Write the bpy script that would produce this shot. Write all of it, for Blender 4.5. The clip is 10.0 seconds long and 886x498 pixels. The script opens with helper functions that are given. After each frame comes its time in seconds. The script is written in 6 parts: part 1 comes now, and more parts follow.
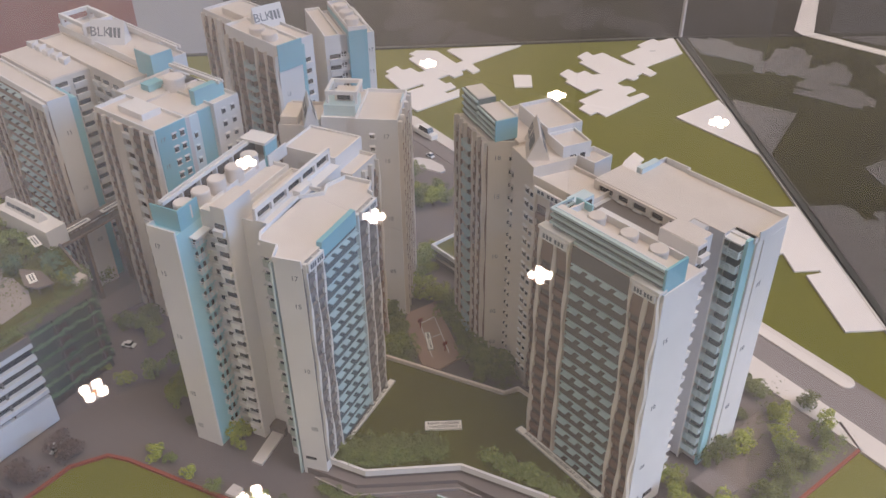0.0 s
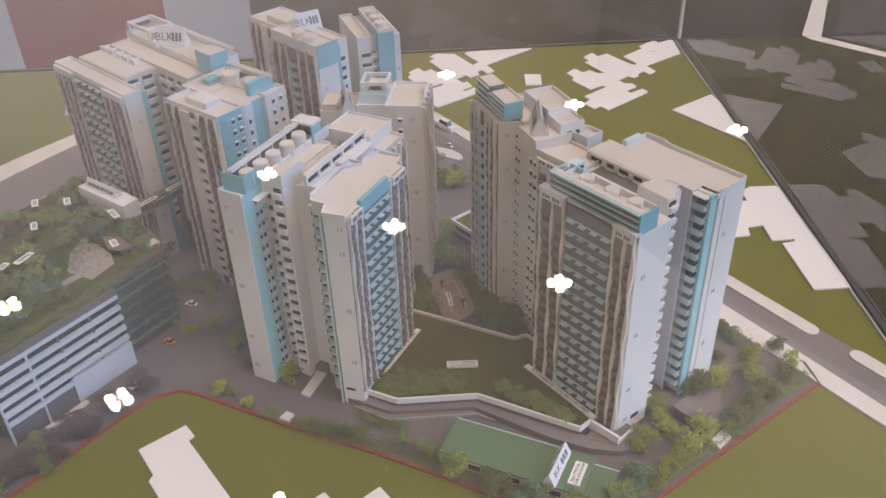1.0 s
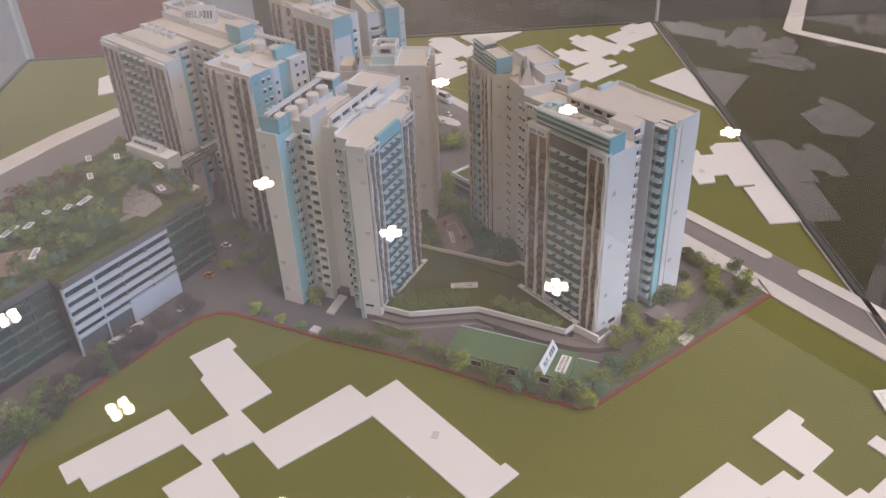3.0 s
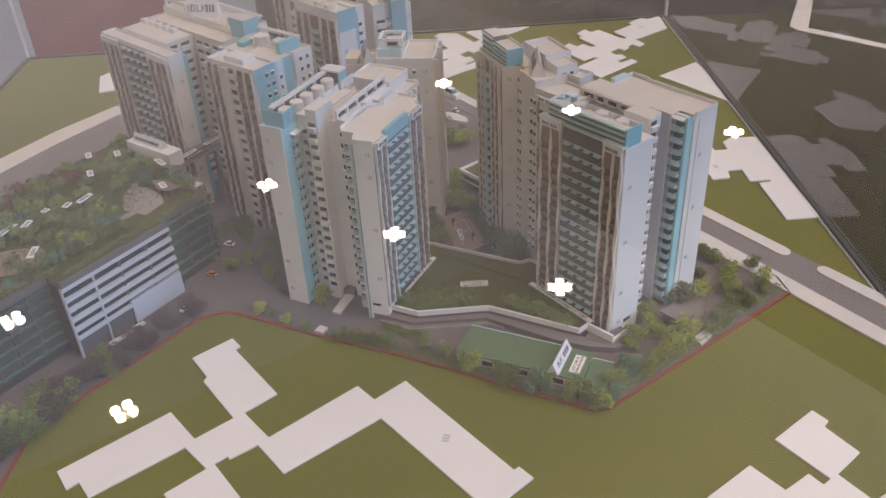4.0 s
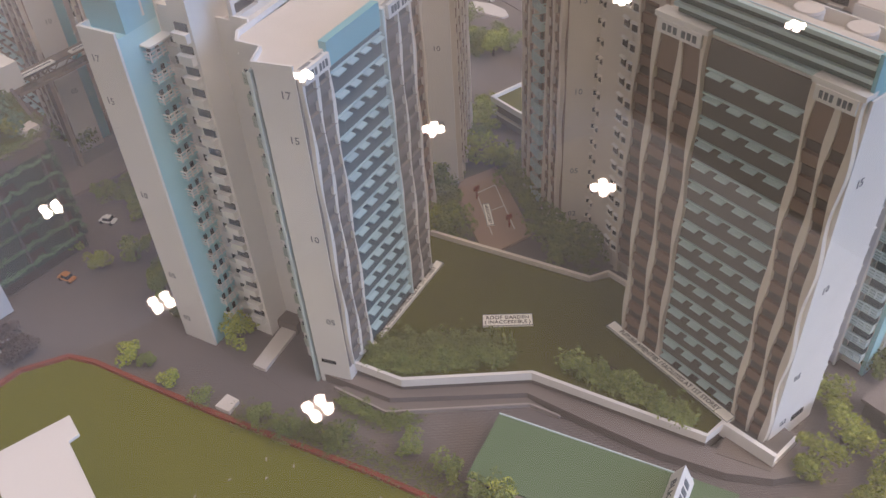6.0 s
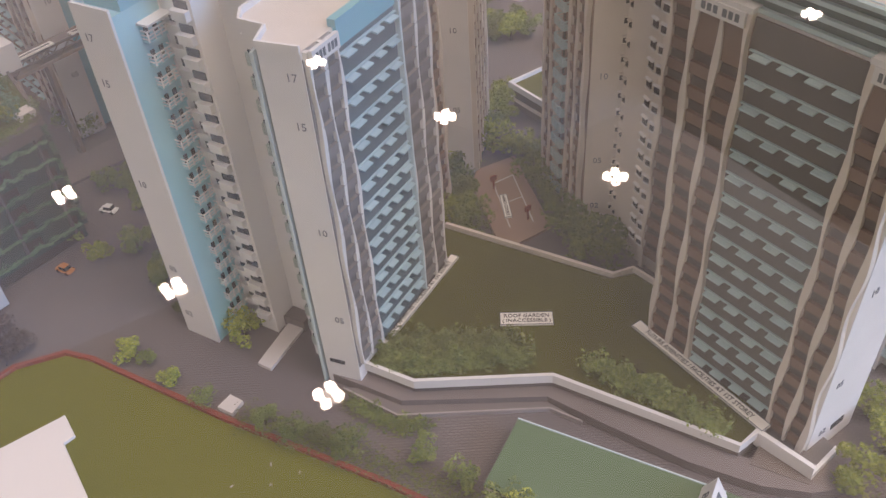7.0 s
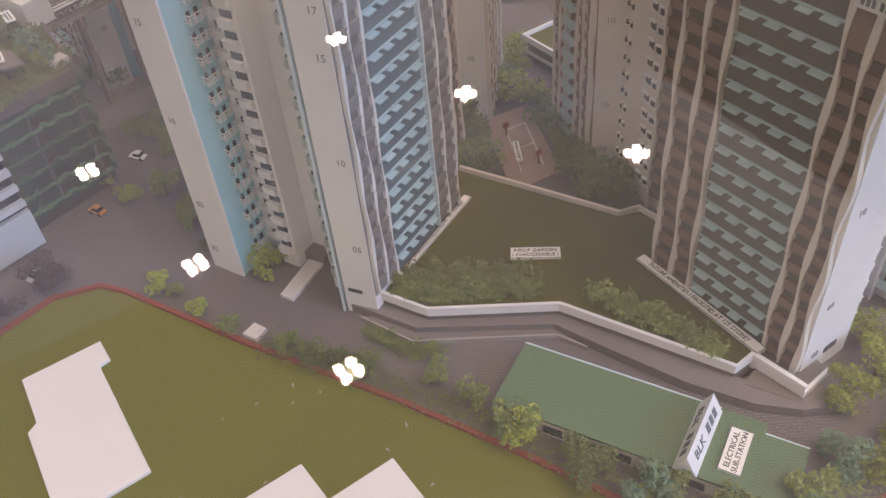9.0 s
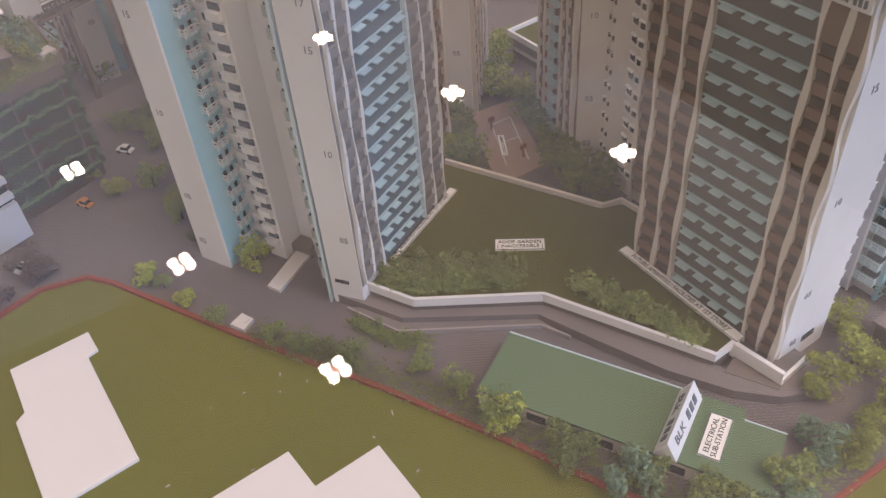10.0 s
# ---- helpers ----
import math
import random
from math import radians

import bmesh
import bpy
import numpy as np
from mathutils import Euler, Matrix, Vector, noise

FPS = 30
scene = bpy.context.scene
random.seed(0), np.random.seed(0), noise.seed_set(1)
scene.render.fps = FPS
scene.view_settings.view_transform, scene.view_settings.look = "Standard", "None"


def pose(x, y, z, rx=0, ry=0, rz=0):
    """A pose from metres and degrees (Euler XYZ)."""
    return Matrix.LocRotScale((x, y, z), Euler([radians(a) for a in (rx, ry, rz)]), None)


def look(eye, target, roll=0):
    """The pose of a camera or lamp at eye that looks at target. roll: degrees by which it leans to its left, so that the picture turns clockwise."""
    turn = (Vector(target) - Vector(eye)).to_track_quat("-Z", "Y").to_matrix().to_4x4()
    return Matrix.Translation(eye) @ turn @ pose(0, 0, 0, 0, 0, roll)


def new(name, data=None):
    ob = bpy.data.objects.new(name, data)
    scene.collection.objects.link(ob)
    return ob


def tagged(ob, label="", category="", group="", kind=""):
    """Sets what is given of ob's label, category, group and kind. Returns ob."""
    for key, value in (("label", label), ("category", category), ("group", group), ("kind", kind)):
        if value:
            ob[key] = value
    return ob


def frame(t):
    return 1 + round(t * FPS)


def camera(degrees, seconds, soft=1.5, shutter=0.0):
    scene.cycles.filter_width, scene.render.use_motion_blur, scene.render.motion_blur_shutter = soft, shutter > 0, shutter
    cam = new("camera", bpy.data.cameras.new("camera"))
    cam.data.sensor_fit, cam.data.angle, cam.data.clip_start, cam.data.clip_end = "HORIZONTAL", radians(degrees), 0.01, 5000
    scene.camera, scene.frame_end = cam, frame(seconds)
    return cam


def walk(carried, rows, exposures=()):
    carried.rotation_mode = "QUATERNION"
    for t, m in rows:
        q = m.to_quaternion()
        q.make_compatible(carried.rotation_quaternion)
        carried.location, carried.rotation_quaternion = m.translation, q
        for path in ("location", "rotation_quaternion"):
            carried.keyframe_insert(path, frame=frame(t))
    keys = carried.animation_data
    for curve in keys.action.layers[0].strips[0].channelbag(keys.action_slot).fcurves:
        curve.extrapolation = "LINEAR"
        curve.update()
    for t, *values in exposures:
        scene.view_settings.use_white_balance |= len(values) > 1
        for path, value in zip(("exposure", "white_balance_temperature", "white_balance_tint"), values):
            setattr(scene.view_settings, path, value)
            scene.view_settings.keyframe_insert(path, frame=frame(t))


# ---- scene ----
cam = camera(54.5, 10.0)
PATH = [
    (0, (0.05, -0.006, 0.666), (0.995, 1.328, -0.485), -0.7),
    (0.5, (-0.005, -0.1, 0.693), (0.943, 1.255, -0.431), -1.1),
    (1, (-0.041, -0.136, 0.711), (0.876, 1.236, -0.418), -2.0),
    (1.5, (-0.051, -0.211, 0.722), (0.901, 1.142, -0.401), -1.6),
    (2, (-0.12, -0.292, 0.744), (0.822, 1.081, -0.363), -2.5),
    (2.5, (-0.167, -0.307, 0.739), (0.781, 1.064, -0.366), -2.4),
    (2.7, (-0.159, -0.302, 0.728), (0.77, 1.076, -0.385), -2.8),
    (3.8, (-0.164, -0.262, 0.718), (0.778, 1.111, -0.389), -2.4),
    (4, (-0.153, -0.264, 0.702), (0.773, 1.119, -0.408), -3.1),
    (4.2, (-0.133, -0.248, 0.663), (0.779, 1.085, -0.516), -3.3),
    (4.5, (-0.069, -0.154, 0.603), (0.795, 1.145, -0.649), -3.6),
    (5, (0.038, -0.006, 0.55), (0.869, 1.315, -0.7), -3.5),
    (5.5, (0.106, 0.086, 0.509), (0.892, 1.403, -0.774), -4.0),
    (5.7, (0.122, 0.103, 0.495), (0.894, 1.42, -0.798), -4.1),
    (6.8, (0.148, 0.15, 0.464), (0.883, 1.463, -0.853), -4.4),
    (7, (0.149, 0.15, 0.461), (0.875, 1.465, -0.861), -4.5),
    (7.5, (0.149, 0.149, 0.46), (0.851, 1.462, -0.876), -5.0),
    (8, (0.147, 0.147, 0.46), (0.836, 1.455, -0.888), -5.2),
    (8.5, (0.141, 0.131, 0.459), (0.814, 1.44, -0.895), -5.5),
    (9, (0.131, 0.111, 0.458), (0.797, 1.422, -0.898), -5.7),
    (9.5, (0.129, 0.104, 0.457), (0.801, 1.408, -0.902), -5.4),
    (10, (0.127, 0.102, 0.459), (0.818, 1.397, -0.9), -4.9),
]
walk(cam, [(t, look(eye, target, roll)) for t, eye, target, roll in PATH], [(0.0, 0.03, 8300, 22), (1.0, 0.06, 8300, 22), (2.5, -0.02, 8300, 22), (4.0, -0.12, 8300, 22), (4.5, -0.2, 8200, 22), (5.0, -0.11, 8300, 23), (5.5, -0.04, 8300, 24), (7.0, 0.17, 8400, 26), (10.0, 0.1, 8500, 27)])

# ---- light ----
# an overcast sky over the glazed roof of a tall hall
world = bpy.data.worlds.new("sky")
scene.world = world
world.use_nodes = True
wn = world.node_tree
sky = wn.nodes.new("ShaderNodeTexSky")
sky.sky_type, sky.sun_disc = "NISHITA", False
sky.sun_elevation, sky.sun_rotation = radians(60), radians(150)
sky.dust_density = 3.0
soften = wn.nodes.new("ShaderNodeHueSaturation")
soften.inputs["Saturation"].default_value = 0.3
wn.links.new(sky.outputs[0], soften.inputs["Color"])
wn.links.new(soften.outputs[0], wn.nodes["Background"].inputs[0])
wn.nodes["Background"].inputs[1].default_value = 0.24
sun_data = bpy.data.lights.new("sun", "SUN")
sun_data.energy, sun_data.angle, sun_data.color = 2.7, radians(40), (0.1, 0.42, 1.0)
sun_lamp = new("sun", sun_data)
sun_lamp.matrix_world = look((6.2, -7.5, 3.4), (0.4, 0.6, 0))


# ---- materials ----
def mat(name, rgb, rough=0.6, metal=0.0, grain=0.0, scale=200.0, bump=0.0, stain=0.0, stain_scale=12.0, rgb2=None, per_object=0.0, spec=0.5):
    """A surface: colour with fine grain and broad stains, and a little relief."""
    m = bpy.data.materials.new(name)
    m.use_nodes = True
    nt = m.node_tree
    bs = nt.nodes["Principled BSDF"]
    bs.inputs["Roughness"].default_value = rough
    bs.inputs["Metallic"].default_value = metal
    bs.inputs["Specular IOR Level"].default_value = spec
    tc = nt.nodes.new("ShaderNodeTexCoord")
    n1 = nt.nodes.new("ShaderNodeTexNoise")
    n1.inputs["Scale"].default_value = scale
    n1.inputs["Detail"].default_value = 5
    n2 = nt.nodes.new("ShaderNodeTexNoise")
    n2.inputs["Scale"].default_value = stain_scale
    n2.inputs["Detail"].default_value = 4
    for n in (n1, n2):
        nt.links.new(tc.outputs["Object"], n.inputs["Vector"])
    a = nt.nodes.new("ShaderNodeMix")
    a.data_type = "RGBA"
    a.inputs[6].default_value = (*rgb, 1)
    a.inputs[7].default_value = (*(rgb2 or [c * 0.6 for c in rgb]), 1)
    r1 = nt.nodes.new("ShaderNodeMapRange")
    r1.inputs[1].default_value, r1.inputs[2].default_value = 0.35, 0.7
    r1.inputs[3].default_value, r1.inputs[4].default_value = 0.0, stain
    nt.links.new(n2.outputs[0], r1.inputs[0])
    nt.links.new(r1.outputs[0], a.inputs[0])
    b = nt.nodes.new("ShaderNodeMix")
    b.data_type, b.blend_type = "RGBA", "MULTIPLY"
    b.inputs[0].default_value = grain
    nt.links.new(a.outputs[2], b.inputs[6])
    nt.links.new(n1.outputs[0], b.inputs[7])
    out = b.outputs[2]
    if per_object:
        oi = nt.nodes.new("ShaderNodeObjectInfo")
        hs = nt.nodes.new("ShaderNodeHueSaturation")
        r2 = nt.nodes.new("ShaderNodeMapRange")
        r2.inputs[3].default_value, r2.inputs[4].default_value = 1 - per_object, 1 + per_object
        nt.links.new(oi.outputs["Random"], r2.inputs[0])
        nt.links.new(r2.outputs[0], hs.inputs["Value"])
        nt.links.new(out, hs.inputs["Color"])
        out = hs.outputs[0]
    nt.links.new(out, bs.inputs["Base Color"])
    if bump:
        bp = nt.nodes.new("ShaderNodeBump")
        bp.inputs["Strength"].default_value = bump
        bp.inputs["Distance"].default_value = 0.001
        nt.links.new(n1.outputs[0], bp.inputs["Height"])
        nt.links.new(bp.outputs[0], bs.inputs["Normal"])
    return m


def pane_glass(name, tint=(0.97, 0.98, 0.97)):
    """A thin clear pane: it lets light straight through and mirrors by Fresnel."""
    m = bpy.data.materials.new(name)
    m.use_nodes = True
    nt = m.node_tree
    nt.nodes.clear()
    out = nt.nodes.new("ShaderNodeOutputMaterial")
    tr = nt.nodes.new("ShaderNodeBsdfTransparent")
    tr.inputs[0].default_value = (*tint, 1)
    gl = nt.nodes.new("ShaderNodeBsdfGlossy")
    gl.inputs["Roughness"].default_value = 0.0
    fr = nt.nodes.new("ShaderNodeFresnel")
    fr.inputs[0].default_value = 1.5
    mx = nt.nodes.new("ShaderNodeMixShader")
    # both faces of a pane: 2F / (1 + F)
    up = nt.nodes.new("ShaderNodeMath")
    up.operation = "ADD"
    up.inputs[1].default_value = 1.0
    dv = nt.nodes.new("ShaderNodeMath")
    dv.operation = "DIVIDE"
    dbl = nt.nodes.new("ShaderNodeMath")
    dbl.operation = "MULTIPLY"
    dbl.inputs[1].default_value = 2.0
    nt.links.new(fr.outputs[0], up.inputs[0])
    nt.links.new(fr.outputs[0], dbl.inputs[0])
    nt.links.new(dbl.outputs[0], dv.inputs[0])
    nt.links.new(up.outputs[0], dv.inputs[1])
    nt.links.new(dv.outputs[0], mx.inputs[0])
    nt.links.new(tr.outputs[0], mx.inputs[1])
    nt.links.new(gl.outputs[0], mx.inputs[2])
    nt.links.new(mx.outputs[0], out.inputs[0])
    return m


WHITE = mat("white_card", (0.82, 0.8, 0.79), 0.5, grain=0.1, scale=900, stain=0.15, stain_scale=25)
PLATE = mat("plate_card", (0.8, 0.76, 0.75), 0.6, grain=0.08, scale=700, stain=0.1, stain_scale=8)
CREAM = mat("cream_card", (0.76, 0.68, 0.61), 0.55, grain=0.1, scale=900, stain=0.15, stain_scale=25)
ROOF = mat("roof_card", (0.76, 0.69, 0.64), 0.6, grain=0.15, scale=700, stain=0.25, stain_scale=40, rgb2=(0.62, 0.55, 0.5))
CYAN = mat("cyan_paint", (0.19, 0.53, 0.62), 0.4, grain=0.08, scale=900, stain=0.15, stain_scale=30)
PALECYAN = mat("pale_cyan_paint", (0.62, 0.77, 0.82), 0.4, grain=0.08, scale=900, stain=0.15, stain_scale=30)
LIGHTCYAN = mat("light_cyan_paint", (0.33, 0.66, 0.72), 0.4, grain=0.08, scale=900, stain=0.15, stain_scale=30)
# hood, wall and bay colours for tower_a, cool side light mixed into them
BLUETEAL = mat("blue_teal_paint", (0.42, 0.62, 0.7), 0.4, grain=0.1, scale=900, stain=0.2, stain_scale=30)
BLUEWALL = mat("blue_grey_wall", (0.125, 0.17, 0.19), 0.6, grain=0.15, scale=900, stain=0.2, stain_scale=30)
GREYBAY = mat("grey_bay", (0.25, 0.225, 0.22), 0.6, grain=0.2, scale=900, stain=0.25, stain_scale=40)
TEAL = mat("teal_paint", (0.53, 0.7, 0.71), 0.4, grain=0.1, scale=900, stain=0.2, stain_scale=30)
DARKTEAL = mat("dark_teal_wall", (0.1, 0.16, 0.15), 0.5, grain=0.15, scale=900, stain=0.2, stain_scale=30)
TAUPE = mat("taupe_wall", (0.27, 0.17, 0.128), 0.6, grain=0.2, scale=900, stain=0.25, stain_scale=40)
# darker copy of the taupe, with the shade of set-back parts in its colour
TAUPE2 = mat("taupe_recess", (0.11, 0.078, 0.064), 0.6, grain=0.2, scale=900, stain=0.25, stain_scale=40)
MIDGREY = mat("grey_wall", (0.16, 0.14, 0.133), 0.6, grain=0.15, scale=900, stain=0.2, stain_scale=30)
DARK = mat("dark_window", (0.035, 0.037, 0.042), 0.2)
GRASS = mat("grass_print", (0.175, 0.168, 0.012), 0.75, grain=0.3, scale=800, bump=0.3, stain=0.8, stain_scale=2.6, rgb2=(0.115, 0.13, 0.011))
TURF = mat("garden_turf", (0.125, 0.122, 0.012), 0.85, grain=0.45, scale=1500, bump=0.5, stain=0.5, stain_scale=18, rgb2=(0.09, 0.08, 0.016))
ASPHALT = mat("asphalt_print", (0.22, 0.19, 0.195), 0.6, grain=0.2, scale=500, stain=0.3, stain_scale=10)
KERB = mat("kerb_card", (0.68, 0.63, 0.61), 0.6, grain=0.1, scale=600, stain=0.2, stain_scale=20)
GREENROOF = mat("green_roof", (0.112, 0.185, 0.1), 0.5, grain=0.12, scale=400, stain=0.25, stain_scale=14, rgb2=(0.125, 0.205, 0.108))
STRIP = mat("pale_green_strip", (0.5, 0.57, 0.53), 0.5, grain=0.1, scale=900, stain=0.2, stain_scale=30)
FACADE = mat("facade_grey", (0.14, 0.122, 0.108), 0.6, grain=0.15, scale=900, stain=0.2, stain_scale=30)
LEDGE = mat("ledge_taupe", (0.23, 0.19, 0.183), 0.6, grain=0.2, scale=500, stain=0.3, stain_scale=20)
STONE = mat("stone_coping", (0.42, 0.37, 0.355), 0.6, grain=0.2, scale=500, stain=0.3, stain_scale=20)
BROWN = mat("brown_wall", (0.2, 0.16, 0.145), 0.6, grain=0.2, scale=500, stain=0.3, stain_scale=20)
COURT = mat("court_clay", (0.42, 0.285, 0.23), 0.7, grain=0.2, scale=500, stain=0.4, stain_scale=30)
REDLINE = mat("red_line", (0.33, 0.07, 0.045), 0.6, grain=0.3, scale=600, stain=0.3)
PAPER = mat("paper_label", (0.93, 0.91, 0.87), 0.55, grain=0.06, scale=500)
INK = mat("ink", (0.025, 0.023, 0.023), 0.5)
INKBLUE = mat("blue_grey_ink", (0.12, 0.14, 0.16), 0.5)
NUMINK = mat("grey_numeral", (0.19, 0.2, 0.225), 0.5)
PALEINK = mat("pale_grey_ink", (0.5, 0.49, 0.5), 0.5)
STEEL = mat("brown_truss", (0.3, 0.22, 0.16), 0.5, grain=0.2, scale=500)
MESHGREEN = mat("green_screen", (0.1, 0.12, 0.1), 0.6, grain=0.4, scale=500, stain=0.5, stain_scale=60, rgb2=(0.05, 0.065, 0.06))
LOUVRE = mat("pale_louvre", (0.6, 0.62, 0.66), 0.45, grain=0.08, scale=600, stain=0.15)
TRUNK = mat("trunk", (0.1, 0.07, 0.05), 0.8)
ORANGE = mat("orange_car", (0.55, 0.2, 0.06), 0.35)
CARWHITE = mat("white_car", (0.72, 0.71, 0.7), 0.35)
TABLE = mat("table_side", (0.5, 0.5, 0.5), 0.5)
FLOOR = mat("carpet", (0.012, 0.0105, 0.01), 0.95, spec=0.1, grain=0.3, scale=12, stain=0.3, stain_scale=1.5)
# pale paint of the added west wall, which bounces light onto the model
HALLPALE = mat("pale_hall_wall", (0.7, 0.69, 0.7), 0.8, stain=0.1, stain_scale=0.5)
HALLWALL = mat("hall_wall", (0.62, 0.59, 0.56), 0.8, stain=0.1, stain_scale=0.5)
RED = mat("red_wall", (0.24, 0.035, 0.04), 0.7, stain=0.3, stain_scale=1)
GREYPANEL = mat("grey_panel", (0.4, 0.42, 0.47), 0.7, stain=0.15, stain_scale=1)
DARKPANEL = mat("dark_panel", (0.035, 0.032, 0.032), 0.7, stain=0.3, stain_scale=1)
GLASS = pane_glass("case_glass")
EDGE = mat("glass_edge", (0.03, 0.035, 0.035), 0.3)


def leaf_mat(name, rgb, rgb2):
    """Sponge foliage: each clump a little different."""
    m = bpy.data.materials.new(name)
    m.use_nodes = True
    nt = m.node_tree
    bs = nt.nodes["Principled BSDF"]
    bs.inputs["Roughness"].default_value = 0.8
    ge = nt.nodes.new("ShaderNodeNewGeometry")
    oi = nt.nodes.new("ShaderNodeObjectInfo")
    a = nt.nodes.new("ShaderNodeMix")
    a.data_type = "RGBA"
    a.inputs[6].default_value, a.inputs[7].default_value = (*rgb, 1), (*rgb2, 1)
    nt.links.new(ge.outputs["Random Per Island"], a.inputs[0])
    hs = nt.nodes.new("ShaderNodeHueSaturation")
    r2 = nt.nodes.new("ShaderNodeMapRange")
    r2.inputs[3].default_value, r2.inputs[4].default_value = 0.75, 1.3
    nt.links.new(oi.outputs["Random"], r2.inputs[0])
    nt.links.new(r2.outputs[0], hs.inputs["Value"])
    nt.links.new(a.outputs[2], hs.inputs["Color"])
    nt.links.new(hs.outputs[0], bs.inputs["Base Color"])
    return m


LEAF_BRIGHT = leaf_mat("bright_foliage", (0.42, 0.44, 0.1), (0.15, 0.2, 0.045))
LEAF_MID = leaf_mat("mid_foliage", (0.29, 0.33, 0.11), (0.1, 0.145, 0.05))
LEAF_DARK = leaf_mat("dark_foliage", (0.2, 0.22, 0.08), (0.1, 0.12, 0.05))
LEAF_RUST = leaf_mat("rust_foliage", (0.3, 0.14, 0.06), (0.2, 0.12, 0.06))
LEAF_BLUE = leaf_mat("blue_green_foliage", (0.17, 0.27, 0.16), (0.09, 0.15, 0.1))
LEAF_PURPLE = leaf_mat("purple_foliage", (0.15, 0.1, 0.09), (0.09, 0.065, 0.06))


def paving_mat():
    """Grey-brown block paving print, in small running bricks, worn in patches."""
    m = mat("site_paving", (0.285, 0.242, 0.238), 0.7, grain=0.35, scale=400, stain=0.6, stain_scale=7, rgb2=(0.215, 0.172, 0.168))
    nt = m.node_tree
    bs = nt.nodes["Principled BSDF"]
    old = bs.inputs["Base Color"].links[0].from_socket
    tc = nt.nodes.new("ShaderNodeTexCoord")
    br = nt.nodes.new("ShaderNodeTexBrick")
    br.inputs["Scale"].default_value = 110
    br.inputs["Mortar Size"].default_value = 0.07
    br.inputs["Color1"].default_value = (1, 1, 1, 1)
    br.inputs["Color2"].default_value = (0.72, 0.7, 0.7, 1)
    br.inputs["Mortar"].default_value = (0.48, 0.48, 0.5, 1)
    mp = nt.nodes.new("ShaderNodeMapping")
    mp.inputs["Rotation"].default_value = (0, 0, radians(30))
    nt.links.new(tc.outputs["Object"], mp.inputs[0])
    nt.links.new(mp.outputs[0], br.inputs["Vector"])
    mu = nt.nodes.new("ShaderNodeMix")
    mu.data_type, mu.blend_type = "RGBA", "MULTIPLY"
    mu.inputs[0].default_value = 0.8
    nt.links.new(old, mu.inputs[6])
    nt.links.new(br.outputs["Color"], mu.inputs[7])
    nt.links.new(mu.outputs[2], bs.inputs["Base Color"])
    return m


PAVE = paving_mat()


# ---- mesh helpers ----
def link_mesh(name, bm, material):
    me = bpy.data.meshes.new(name)
    bm.normal_update()
    bm.to_mesh(me)
    bm.free()
    for m in material if isinstance(material, (list, tuple)) else [material]:
        me.materials.append(m)
    return new(name, me)


def part(name, bm, material, parent, label=""):
    ob = link_mesh(name, bm, material)
    ob.parent = parent
    if label:
        ob["label"] = label
    return ob


def empty(name, m, **tags):
    ob = new(name)
    ob.empty_display_size = 0.01
    ob.matrix_world = m
    return tagged(ob, **tags)


def box(bm, x0, y0, z0, x1, y1, z1, mi=0):
    """Adds a box to bm."""
    vs = [bm.verts.new(p) for p in ((x0, y0, z0), (x1, y0, z0), (x1, y1, z0), (x0, y1, z0), (x0, y0, z1), (x1, y0, z1), (x1, y1, z1), (x0, y1, z1))]
    for q in ((3, 2, 1, 0), (4, 5, 6, 7), (0, 1, 5, 4), (1, 2, 6, 5), (2, 3, 7, 6), (3, 0, 4, 7)):
        bm.faces.new([vs[i] for i in q]).material_index = mi
    return bm


def boxes(*list_of):
    bm = bmesh.new()
    for b in list_of:
        box(bm, *b)
    return bm


def prism(pts, z0, z1, bm=None, mi=0):
    """A prism on a polygon that runs counter-clockwise."""
    bm = bm or bmesh.new()
    area = sum(a[0] * b[1] - b[0] * a[1] for a, b in zip(pts, pts[1:] + pts[:1]))
    if area < 0:
        pts = pts[::-1]
    lo = [bm.verts.new((x, y, z0)) for x, y in pts]
    hi = [bm.verts.new((x, y, z1)) for x, y in pts]
    n = len(pts)
    bm.faces.new(hi).material_index = mi
    bm.faces.new(lo[::-1]).material_index = mi
    for i in range(n):
        bm.faces.new((lo[i], lo[(i + 1) % n], hi[(i + 1) % n], hi[i])).material_index = mi
    return bm


def ring(x0, y0, x1, y1, z0, z1, w=0.0022):
    """A parapet round a rectangle."""
    return boxes((x0, y0, z0, x1, y0 + w, z1), (x0, y1 - w, z0, x1, y1, z1), (x0, y0 + w, z0, x0 + w, y1 - w, z1), (x1 - w, y0 + w, z0, x1, y1 - w, z1))


CACHE = {}


def inst(name, key, build, materials, parent, m, label=""):
    """A piece that shares its mesh with all pieces of that key."""
    if key not in CACHE:
        bm = build()
        me = bpy.data.meshes.new(key)
        bm.normal_update()
        bm.to_mesh(me)
        bm.free()
        for mm in materials:
            me.materials.append(mm)
        CACHE[key] = me
    ob = new(name, CACHE[key])
    ob.parent = parent
    ob.matrix_basis = m
    if label:
        ob["label"] = label
    return ob


